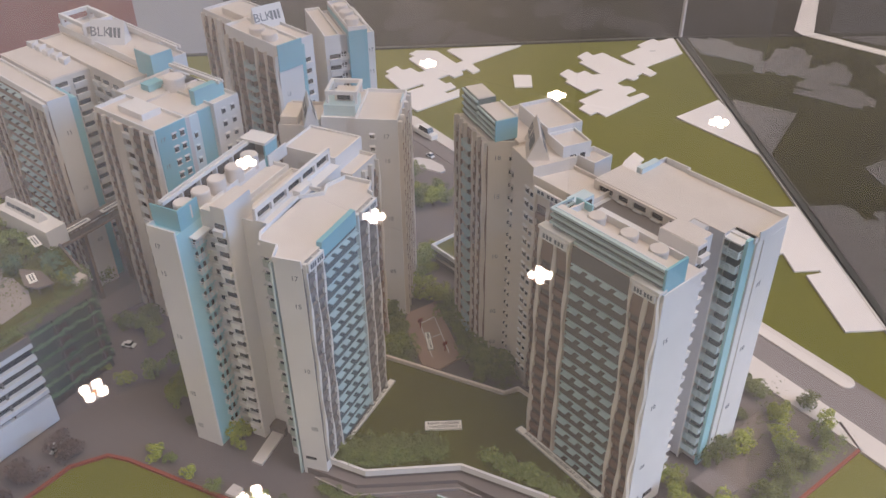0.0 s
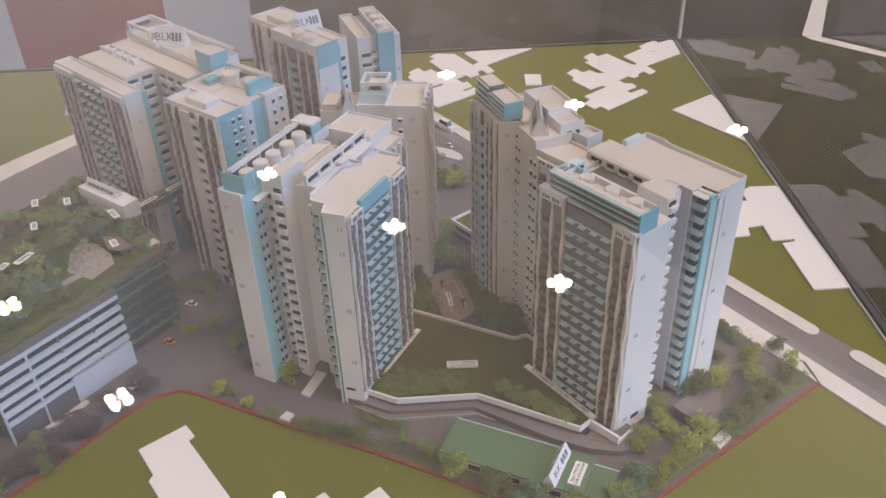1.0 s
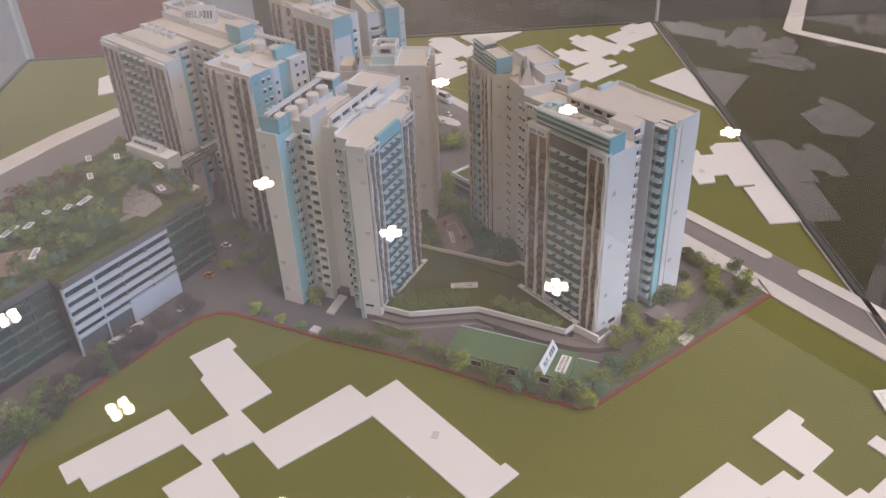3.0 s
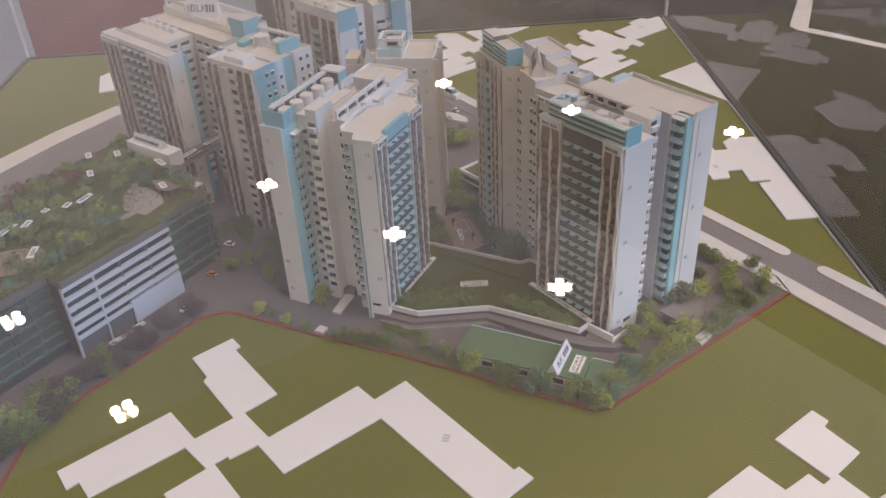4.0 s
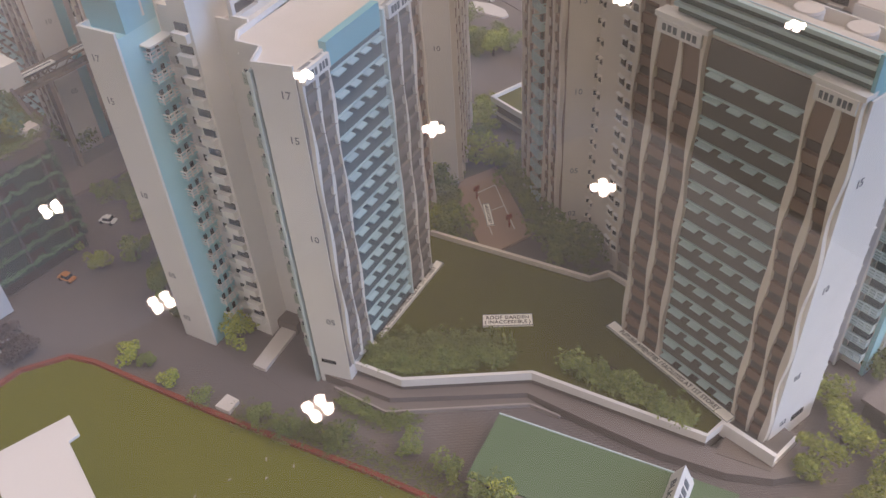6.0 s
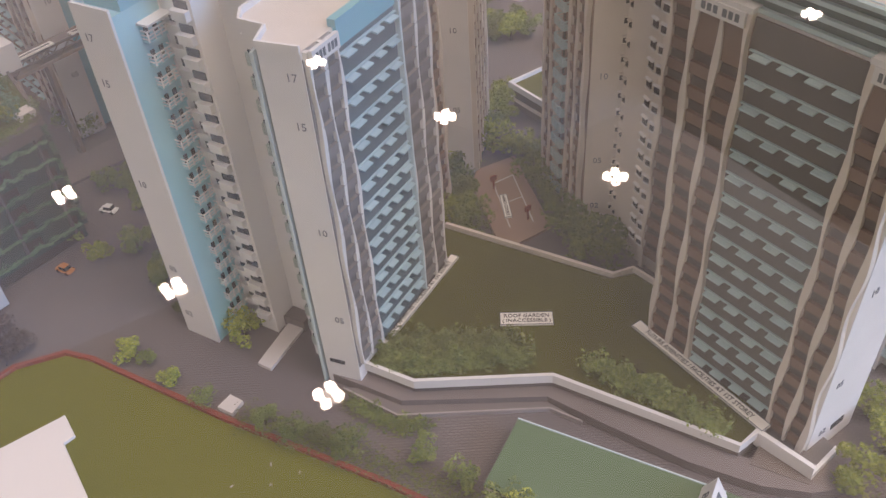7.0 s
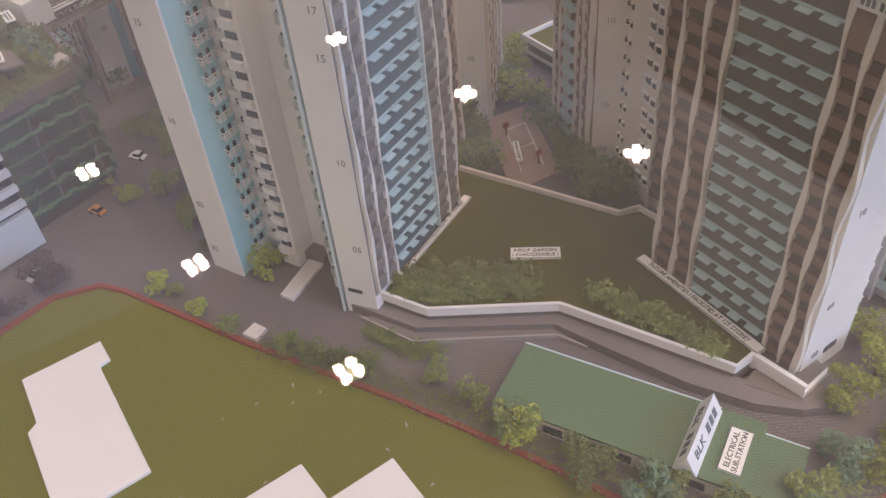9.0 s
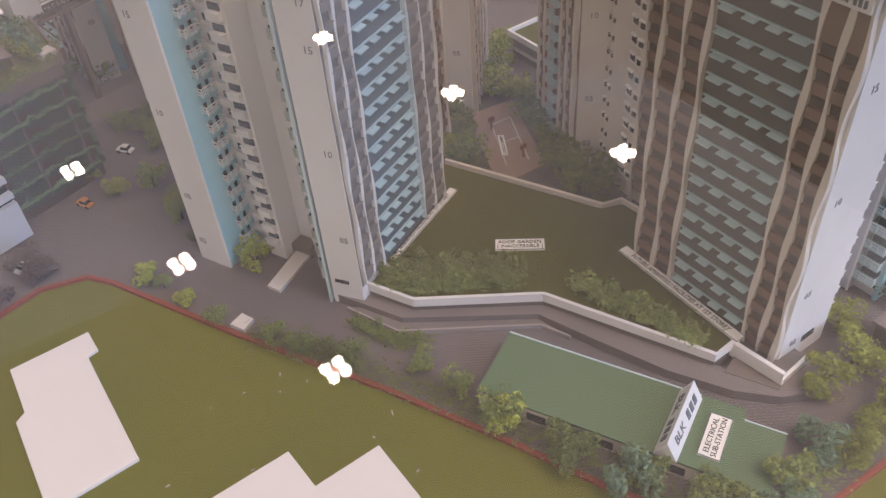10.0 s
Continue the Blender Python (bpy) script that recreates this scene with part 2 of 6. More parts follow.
def text_part(name, body, size, material, parent, m, align="CENTER", width=1.0):
    """Writing as a thin mesh, lying in its own x-y plane."""
    cu = bpy.data.curves.new(name, "FONT")
    cu.body, cu.size, cu.align_x, cu.align_y, cu.extrude = body, size, align, "CENTER", 0.00015
    cu.resolution_u = 2
    tmp = bpy.data.objects.new("tmp", cu)
    scene.collection.objects.link(tmp)
    me = bpy.data.meshes.new_from_object(tmp)
    bpy.data.objects.remove(tmp)
    bpy.data.curves.remove(cu)
    me.name = name
    me.materials.clear()
    me.materials.append(material)
    for v in me.vertices:
        v.co.x *= width
    ob = new(name, me)
    ob.parent = parent
    ob.matrix_basis = m
    return ob


# ---- hall ----
# three rows of three lamps under the roof
LAMPS = (((9.09, 23.85), (10.74, 18.58), (12.78, 13.49)), ((0.46, 21.54), (1.74, 16.20), (3.36, 11.25)), ((18.50, 26.91), (20.63, 21.59), (23.68, 16.52)))


def hall():
    x0, y0, x1, y1 = -26, -26, 34, 34
    tagged(link_mesh("floor", boxes((x0, y0, -1.1, x1, y1, -1.0)), FLOOR), kind="structure", label="dark grey carpet floor of the hall")
    # added unseen walls: north and east set the glass haze, west reflects light
    for nm, d in (("wall_north", (x0, y1, -1, x1, y1 + 0.2, 30.0)), ("wall_south", (x0, y0 - 0.2, -1, x1, y0, 5.0)),
                  ("wall_west", (x0 - 0.2, y0, -1, x0, y1, 4.0)), ("wall_east", (x1, y0, -1, x1 + 0.2, y1, 30.0))):
        tagged(link_mesh(nm, boxes(d), HALLPALE if nm == "wall_west" else HALLWALL), kind="structure", label="added plain wall, out of view, that shapes light and reflections")
    # slender bars of the glazed roof, which carry the lamps
    roof = bmesh.new()
    for row in LAMPS:
        for a, b in zip(row, row[1:]):
            a, b = Vector(a), Vector(b)
            d = (b - a).normalized()
            n = Vector((-d.y, d.x)) * 0.002
            a, b = a - d * 0.2, b + d * 0.2
            prism([tuple(a + n), tuple(b + n), tuple(b - n), tuple(a - n)], 14.1, 14.16, roof)
    tagged(link_mesh("ceiling", roof, WHITE), kind="structure", label="thin steel cables under a tall glazed roof")


hall()


def hall_panels():
    """The partition walls that show behind the case."""
    base = BL - FWD * 2.02
    along = (BR - BL).normalized()
    into = -FWD
    for nm, a, b, m, lab in (("wall_1", -2.9, -0.9, GREYPANEL, "pale grey partition wall"), ("wall_2", -0.9, -0.22, RED, "dark red partition wall"),
                             ("wall_3", -0.22, 0.16, GREYPANEL, "pale blue grey partition wall"), ("wall_4", 0.16, 2.6, DARKPANEL, "dark grey partition wall")):
        p = [base + along * a, base + along * b, base + along * b + into * 0.08, base + along * a + into * 0.08]
        tagged(link_mesh(nm, prism([tuple(q) for q in p], -1.0, 0.45), m), kind="structure", label=lab)


# the show case: back corners, and the way its sides run
BR, BL = Vector((1.417, 1.089)), Vector((0.147, 1.876))
FWD = Vector((-0.5462, -0.8377))
DEPTH, TOPZ = 1.9, 0.40
FR, FL = BR + FWD * DEPTH, BL + FWD * DEPTH
hall_panels()


def case():
    corners = [tuple(p) for p in (FL, FR, BR, BL)]
    tagged(link_mesh("plinth", prism(corners, -1.0, -0.012), TABLE), label="plain grey plinth under the model board", category="plinth")
    tagged(link_mesh("ground", prism(corners, -0.012, 0.0), GRASS), kind="structure", label="olive green printed grass board of the model")
    c = empty("glass_case", pose(0, 0, 0), label="clear glass show case over the model board", category="glass case")
    # the right pane stands a little off the board, with a dark rim between
    off = Vector((-FWD.y, FWD.x)) * 0.008
    rim = [tuple(p) for p in (BR, FR, FR + off, BR + off)]
    tagged(link_mesh("board_rim", prism(rim, -0.012, 0.002), EDGE), kind="structure", label="black rim between the board and the glass")
    tagged(link_mesh("board_edge", prism([tuple(p) for p in (BR - off * 0.16, FR - off * 0.16, FR, BR)], 0.0, 0.0035), KERB), kind="structure", label="thin white edge strip of the board")
    for a, b2 in ((BR + off, FR + off), (BL, BR + off), (FL, BL), (FR + off, FL)):
        bm = bmesh.new()
        bm.faces.new([bm.verts.new(v) for v in ((*a, 0.0), (*b2, 0.0), (*b2, TOPZ), (*a, TOPZ))])
        ob = part("side_pane", bm, GLASS, c)
        ob.visible_shadow = False
        # dark seam along the foot of the pane
        d = (b2 - a).normalized()
        n = Vector((-d.y, d.x))
        w = 0.004
        part("seam", prism([tuple(a - n * w), tuple(b2 - n * w), tuple(b2 + n * w), tuple(a + n * w)], 0.0005, 0.004), EDGE, c)
    for p in (BR + off, BL, FR + off, FL):
        bm = bmesh.new()
        box(bm, p.x - 0.003, p.y - 0.003, 0.004, p.x + 0.003, p.y + 0.003, TOPZ - 0.001)
        part("corner_joint", bm, KERB, c)
    bm = bmesh.new()
    bm.faces.new([bm.verts.new((*p, TOPZ)) for p in (FL, FR + off, BR + off, BL)])
    ob = part("top_pane", bm, GLASS, c)
    ob.visible_shadow = False


case()

# a pale line laid in the floor beyond the case
tagged(link_mesh("floor_line", prism([(4.042, 2.442), (4.018, 2.376), (4.115, 1.900), (4.330, 0.860), (4.390, 0.862), (4.172, 1.905), (4.090, 2.358), (4.640, 2.702), (5.316, 3.146), (5.302, 3.223), (4.610, 2.778)], -1.0, -0.997), PLATE), kind="structure", label="pale line laid in the carpet")

# ---- lamps: nine four-lamp fittings that mirror in the top pane, and their neighbours ----
LAMP = bpy.data.materials.new("lamp_face")
LAMP.use_nodes = True
LAMP.node_tree.nodes["Principled BSDF"].inputs["Emission Color"].default_value = (1.0, 0.96, 0.9, 1)
LAMP.node_tree.nodes["Principled BSDF"].inputs["Emission Strength"].default_value = 40.0


def lamp_fitting(x, y):
    e = empty("ceiling_lamp", pose(x, y, 13.9), label="round four-lens white lamp fitting on a roof bar", category="ceiling lamp", group="hall lamps")
    part("housing", boxes((-0.2, -0.2, 0.12, 0.2, 0.2, 0.2)), GREYPANEL, e)
    for k in range(4):
        a = radians(-39) + k * math.pi / 2

        def disc():
            bm = bmesh.new()
            bmesh.ops.create_cone(bm, cap_ends=True, radius1=0.118, radius2=0.108, depth=0.12, segments=20)
            return bm
        inst("lens", "lamp_lens", disc, [LAMP], e, pose(0.215 * math.cos(a), 0.215 * math.sin(a), 0.06))


for lamp_row in LAMPS:
    for lx, ly in lamp_row:
        lamp_fitting(lx, ly)
# ---- board: roads, kerbs, site ----
def sheet(name, pts, z1, material, label, z0=0.0, kind="structure", category=""):
    return tagged(link_mesh(name, prism(pts, z0, z1), material), kind=kind, label=label, category=category)


SITE = [(-0.4116, 0.3329), (-0.199, 0.542), (-0.1522, 0.6036), (0.0786, 0.6794), (0.1139, 0.6719), (0.1292, 0.6536), (0.1908, 0.5462), (0.2551, 0.4444), (0.3011, 0.3628), (0.3315, 0.3031), (0.3734, 0.232),
        (0.3891, 0.2234), (0.726, 0.2321), (0.7426, 0.2654), (0.7392, 1.119), (0.5943, 1.353), (0.1934, 1.293), (-0.0663, 1.185), (-0.34, 1.086)]
sheet("pavement", SITE, 0.0015, PAVE, "dark grey block paving of the estate")


def strip(pts, w):
    """A ribbon polygon along a line."""
    left, right = [], []
    for i, p in enumerate(pts):
        a, b = Vector(pts[max(0, i - 1)]), Vector(pts[min(len(pts) - 1, i + 1)])
        d = (b - a).normalized()
        n = Vector((-d.y, d.x)) * w / 2
        left.append(tuple(Vector(p) + n))
        right.append(tuple(Vector(p) - n))
    return left + right[::-1]


sheet("boundary_line", strip(SITE[:14], 0.0034), 0.0032, REDLINE, "thin red boundary line round the estate")
# the road beside the right pane, its verge and islands
sheet("road", [(0.742, -0.20), (0.804, -0.10), (0.812, 0.05), (0.812, 0.2152), (0.806, 0.5168), (0.7781, 0.9304), (0.7727, 1.142), (0.7372, 1.141), (0.7398, 0.9298), (0.756, 0.5154), (0.7535, 0.2634), (0.748, 0.05)], 0.0022, ASPHALT, "smooth grey road print")
sheet("kerb", [(0.718, -0.24), (0.742, -0.20), (0.748, 0.05), (0.7525, 0.2632), (0.7545, 0.414), (0.748, 0.434), (0.722, 0.4135), (0.7255, 0.2629), (0.723, 0.05)], 0.0032, KERB, "pale pavement strip along the road")


def island(pts, lab):
    ob = sheet("traffic_island", pts, 0.004, KERB, lab)
    bv = ob.modifiers.new("edge", "BEVEL")
    bv.width, bv.segments = 0.001, 2


def lozenge(x0, x1, y0, y1, n=6):
    """A long island with round ends."""
    r, cx = (x1 - x0) / 2, (x0 + x1) / 2
    return [(cx + r * math.cos(radians(a)), y1 - r + r * math.sin(radians(a))) for a in range(0, 181, 30)] + [(cx + r * math.cos(radians(a)), y0 + r + r * math.sin(radians(a))) for a in range(180, 361, 30)]


island(lozenge(0.7897, 0.8107, 0.2866, 0.5782), "long pale traffic island with round ends")
island(lozenge(0.7925, 0.8135, 0.02, 0.2427), "long pale traffic island with round ends")
island(lozenge(0.7648, 0.7868, 0.9614, 1.12), "long pale traffic island with round ends")
island([(0.6904, 0.9811), (0.6975, 0.9552), (0.7095, 0.929), (0.7196, 0.9294), (0.7254, 0.9451), (0.7216, 0.9713), (0.7096, 0.9901), (0.6975, 0.992)], "pale rounded traffic island")
# the road behind the car park
sheet("road", [(-0.30, 1.112), (-0.063, 1.192), (0.049, 1.226), (0.173, 1.282), (0.255, 1.34), (0.235, 1.415), (0.207, 1.408), (0.074, 1.355), (-0.039, 1.301), (-0.255, 1.215)], 0.0022, ASPHALT, "smooth grey road print")
sheet("kerb", [(-0.25, 1.219), (-0.039, 1.303), (0.074, 1.357), (0.207, 1.410), (0.235, 1.417), (0.22, 1.457), (0.09, 1.416), (-0.025, 1.364), (-0.215, 1.285)], 0.0032, KERB, "pale pavement strip along the road")
sheet("kerb", [(-0.31, 1.10), (-0.063, 1.19), (0.049, 1.224), (0.1024, 1.25), (0.1079, 1.238), (0.052, 1.212), (-0.058, 1.178), (-0.31, 1.08)], 0.003, KERB, "thin pale pavement strip behind the car park")


# ---- white footprint plates of the neighbouring blocks ----
def plate(pts, lab="white card footprint of a neighbouring block", bars=None):
    ob = link_mesh("footprint_plate", prism(pts, 0.0, 0.003), PLATE)
    bv = ob.modifiers.new("edge", "BEVEL")
    bv.width, bv.segments = 0.0004, 1
    tagged(ob, label=lab, category="model plate", group="footprint plates")
    for x, y, ang in bars or ():
        for k in range(3):
            b = boxes((-0.006 + k * 0.0042, -0.004, 0, -0.003 + k * 0.0042, 0.004, 0.0002))
            b.transform(pose(x, y, 0.0031, 0, 0, ang))
            part("number_bar", b, PALEINK, ob)
    return ob


plate([(0.0369, 0.5569), (0.0437, 0.5623), (0.0425, 0.6072), (0.0993, 0.6117), (0.1009, 0.5902), (0.0929, 0.588), (0.0987, 0.482), (0.054, 0.4768), (0.0593, 0.4229), (0.1811, 0.4334), (0.1848, 0.4011), (0.2312, 0.4053),
       (0.2452, 0.219), (0.2522, 0.2192), (0.2546, 0.1982), (0.191, 0.191), (0.1745, 0.3713), (0.0486, 0.3658), (0.0446, 0.4206), (0.0108, 0.4208), (0.0108, 0.4258), (-0.0052, 0.4248), (-0.0016, 0.3546), (-0.057, 0.3508),
       (-0.0646, 0.4178), (-0.015, 0.4228), (-0.022, 0.4677), (-0.13, 0.4628), (-0.132, 0.49), (-0.146, 0.4888), (-0.147, 0.5204), (-0.0142, 0.531), (-0.0081, 0.4729), (0.04, 0.476)],
      "large stepped white card footprint of a long block", bars=[(0.2149, 0.2996, 40)])
plate([(0.493, 0.0805), (0.5616, 0.0826), (0.5616, 0.0619), (0.5505, 0.0595), (0.547, 0.0148), (0.503, 0.0116), (0.5012, -0.0307), (0.5222, -0.0323), (0.5225, -0.042), (0.6368, -0.037), (0.634, -0.107), (0.521, -0.2815), (0.5061, -0.2824), (0.5052, -0.0522),
       (0.4858, -0.0527), (0.4852, -0.0272), (0.4387, -0.0283), (0.4387, -0.0513), (0.3643, -0.0538), (0.3637, -0.0143), (0.3542, -0.0148), (0.3537, 0.0147), (0.428, 0.0166), (0.4278, -0.0165), (0.439, -0.0164),
       (0.4382, 0.0168), (0.3552, 0.0544), (0.3092, 0.0844), (0.3092, 0.0884), (0.3332, 0.0894), (0.3334, 0.0714), (0.443, 0.0734), (0.4442, 0.0308), (0.4802, 0.0298), (0.4802, 0.012), (0.492, 0.0124)],
      "stepped white card footprint of a neighbouring block")
plate([(0.128, 0.243), (0.1415, 0.245), (0.147, 0.179), (0.166, 0.181), (0.170, 0.120), (0.090, 0.113), (0.083, 0.229), (0.129, 0.233)], "white card footprint of a neighbouring block")
plate([(0.5834, -0.001), (0.6026, -0.0006), (0.6026, -0.0318), (0.5832, -0.0328)], "small white card footprint square")
plate([(1.142, 0.844), (1.252, 0.845), (1.232, 0.802), (1.146, 0.676)], "white card footprint with one slanting side")
plate([(0.969, 0.585), (0.980, 0.575), (0.969, 0.559), (0.988, 0.547), (1.004, 0.570), (1.025, 0.573), (1.063, 0.547), (0.918, 0.319), (0.875, 0.346), (0.933, 0.440), (0.952, 0.432), (0.956, 0.436), (0.928, 0.454), (0.950, 0.487), (0.929, 0.498), (0.914, 0.481), (0.888, 0.495), (0.921, 0.550)],
      "white card footprint with sawtooth edges", bars=[(0.925, 0.520, 60)])
plate([(1.187, 1.138), (1.220, 1.145), (1.216, 1.123), (1.241, 1.122), (1.239, 1.057), (1.242, 1.041), (1.250, 1.042), (1.257, 1.089), (1.320, 1.095), (1.323, 1.108), (1.374, 1.114), (1.373, 1.096), (1.412, 1.094), (1.364, 1.026), (1.258, 1.023), (1.252, 0.990), (1.231, 0.987), (1.231, 1.006), (1.213, 1.004), (1.211, 0.996), (1.193, 0.994), (1.190, 1.008), (1.161, 1.005), (1.159, 0.985), (1.170, 0.977), (1.167, 0.961), (1.138, 0.959), (1.135, 0.946), (1.168, 0.945), (1.166, 0.928), (1.048, 0.917), (1.048, 0.938), (1.031, 0.937), (1.032, 0.967), (1.053, 0.973), (1.054, 0.990), (1.120, 0.996), (1.114, 1.007), (1.086, 1.007), (1.088, 1.063), (1.100, 1.070), (1.103, 1.096), (1.132, 1.104), (1.132, 1.078), (1.152, 1.079), (1.152, 1.056), (1.165, 1.050), (1.171, 1.115), (1.183, 1.116)],
      "white card footprint with stepped edges", bars=[(1.325, 1.068, -30)])
plate([(0.850, 1.304), (0.880, 1.312), (0.879, 1.289), (0.897, 1.288), (0.898, 1.261), (0.912, 1.261), (0.918, 1.328), (0.935, 1.332), (0.933, 1.348), (0.954, 1.354), (0.985, 1.327), (0.979, 1.253), (0.998, 1.256), (1.003, 1.317), (1.015, 1.319), (1.138, 1.248), (1.002, 1.236), (0.996, 1.200), (0.976, 1.196), (0.978, 1.220), (0.966, 1.220), (0.960, 1.205), (0.936, 1.203), (0.936, 1.219), (0.909, 1.217), (0.909, 1.189), (0.919, 1.191), (0.914, 1.166), (0.885, 1.164), (0.886, 1.154), (0.915, 1.157), (0.896, 1.132), (0.802, 1.128), (0.801, 1.145), (0.787, 1.145), (0.788, 1.175), (0.807, 1.205), (0.871, 1.205), (0.873, 1.216), (0.827, 1.213), (0.837, 1.287), (0.850, 1.290)], "white card footprint with stepped edges")
plate([(1.032, 1.146), (1.058, 1.124), (1.027, 1.084), (1.000, 1.102)], "small white card footprint square")
plate([(0.963, 0.789), (0.995, 0.799), (0.991, 0.774), (0.975, 0.769), (1.011, 0.705), (0.96, 0.64), (0.896, 0.65), (0.88, 0.72), (0.914, 0.746), (0.922, 0.765)], "small white card footprint with stepped edges")
plate([(0.2127, 1.55), (0.2424, 1.642), (0.271, 1.651), (0.2829, 1.565), (0.244, 1.544)], "small white card footprint with a curved side")


# ---- roof garden podium between the towers ----
def podium():
    rim = [(0.286, 0.521), (0.3055, 0.4872), (0.3838, 0.4393), (0.4425, 0.332), (0.461, 0.334)]
    poly = rim + [(0.4672, 0.3331), (0.4978, 0.4584), (0.4938, 0.4848), (0.4768, 0.4902), (0.4071, 0.6121), (0.3821, 0.6085), (0.2882, 0.5398)]
    e = empty("podium", pose(0, 0, 0), label="two-storey podium with an olive turf roof garden", category="podium")
    part("base", prism(poly, 0.0, 0.0165), BROWN, e, "dark brown podium wall")
    part("turf", prism(poly, 0.0165, 0.0178), TURF, e, "olive turf of the roof garden")
    part("parapet", prism(strip(rim, 0.0026), 0.0142, 0.0215), WHITE, e, "white front parapet")
    part("parapet", prism(strip([(0.4091, 0.6131), (0.4788, 0.4912), (0.4948, 0.4878), (0.4988, 0.4646)], 0.0026), 0.014, 0.0215), CREAM, e, "white rear parapet")
    # two ledges that step down from the wall, the lower one with a pale coping
    upper = [(0.266, 0.534), (0.276, 0.517), (0.294, 0.486), (0.3755, 0.434), (0.392, 0.396), (0.415, 0.346), (0.4385, 0.3095), (0.4595, 0.2895), (0.4893, 0.2766)]
    part("ledge", prism(upper + [(0.4987, 0.3078), (0.4695, 0.3071), (0.4465, 0.3275), (0.3872, 0.4385), (0.308, 0.489), (0.288, 0.522)], 0.0, 0.0095), LEDGE, e, "low taupe ledge round the podium")
    lower = [(0.268, 0.522), (0.2875, 0.4805), (0.3735, 0.4285), (0.381, 0.414), (0.384, 0.408)]
    part("ledge", prism(lower + [(0.3755, 0.434), (0.294, 0.486), (0.276, 0.517)], 0.0, 0.0045), LEDGE, e, "lower taupe step of the ledge")
    part("coping", prism(strip(lower, 0.0014), 0.0, 0.0052), STONE, e, "pale coping of the lower step")
    # the plinth under the corner of the tower
    part("parapet", prism([(0.4578, 0.3338), (0.4649, 0.2964), (0.4678, 0.2974), (0.4614, 0.3332)], 0.008, 0.0205), WHITE, e)
    part("parapet", prism([(0.4649, 0.2961), (0.4926, 0.3001), (0.4926, 0.3027), (0.4679, 0.2988)], 0.008, 0.0148), WHITE, e)
    part("plinth_top", prism([(0.4614, 0.3329), (0.4678, 0.2981), (0.4929, 0.3027), (0.4927, 0.3376)], 0.0, 0.0135), MIDGREY, e)
    part("step", prism([(0.4439, 0.3242), (0.4619, 0.2944), (0.4656, 0.2961), (0.4585, 0.3298)], 0.0, 0.010), BROWN, e)


podium()


def label_board(pts_c, ang, w, h, z, body, size, lab, width=1.0, rot=0):
    e = empty("label_board", pose(pts_c[0], pts_c[1], z, 0, 0, ang), label=lab, category="label", group="labels on the model")
    b = boxes((-w / 2, -h / 2, 0, w / 2, h / 2, 0.0012))
    part("board", b, PAPER, e)
    fr = bmesh.new()
    t = 0.0004
    for q in ((-w / 2, -h / 2, w / 2, -h / 2 + t), (-w / 2, h / 2 - t, w / 2, h / 2), (-w / 2, -h / 2 + t, -w / 2 + t, h / 2 - t), (w / 2 - t, -h / 2 + t, w / 2, h / 2 - t)):
        box(fr, q[0], q[1], 0.0012, q[2], q[3], 0.0015)
    part("border", fr, INKBLUE, e)
    text_part("lettering", body, size, INK, e, pose(0, 0, 0.0014, 0, 0, rot), width=width)


label_board((0.4005, 0.4918), -33.5, 0.0375, 0.0122, 0.0185, "ROOF GARDEN\n( INACCESSIBLE )", 0.0046, "white label with black capitals on the turf")
label_board((0.3481, 0.5519), 27.9, 0.105, 0.007, 0.0195, "FUTURE AMENITIES / FACILITIES AT 1ST STOREY", 0.0052, "long white label with black capitals beside the tower", width=0.8)
label_board((0.4612, 0.3875), -87.3, 0.112, 0.0082, 0.0205, "FUTURE AMENITIES / FACILITIES AT 1ST STOREY", 0.0052, "long white label with black capitals beside the tower", width=0.82)


# ---- substation with its green roofs ----
def substation():
    e = empty("substation", pose(0.3461, 0.4257, 0, 0, 0, -58.3), label="low substation building with flat green roofs", category="building")
    L, W = 0.158, 0.0535
    part("wall", boxes((0.001, -W + 0.001, 0, L - 0.001, -0.001, 0.0155)), CREAM, e)
    part("roof", boxes((0, -W, 0.0155, 0.1335, 0, 0.0172), (0.1335, -W, 0.0153, L, 0, 0.017)), GREENROOF, e, "flat green roof")
    part("edging", boxes((0, -0.0009, 0.0172, 0.13, 0, 0.018)), PALECYAN, e)
    part("wall", boxes((L, -W + 0.003, 0, L + 0.024, -0.006, 0.0105)), CREAM, e)
    part("roof", boxes((L, -W + 0.002, 0.0105, L + 0.0255, -0.004, 0.0122)), GREENROOF, e, "flat green roof")
    part("edging", boxes((L, -0.0049, 0.0122, L + 0.0255, -0.004, 0.0128)), PALECYAN, e)
    for i in range(6):
        part("opening", boxes((0.012 + i * 0.022, -W + 0.0006, 0.004, 0.025 + i * 0.022, -W + 0.002, 0.011)), DARK, e)
    return e


substation()


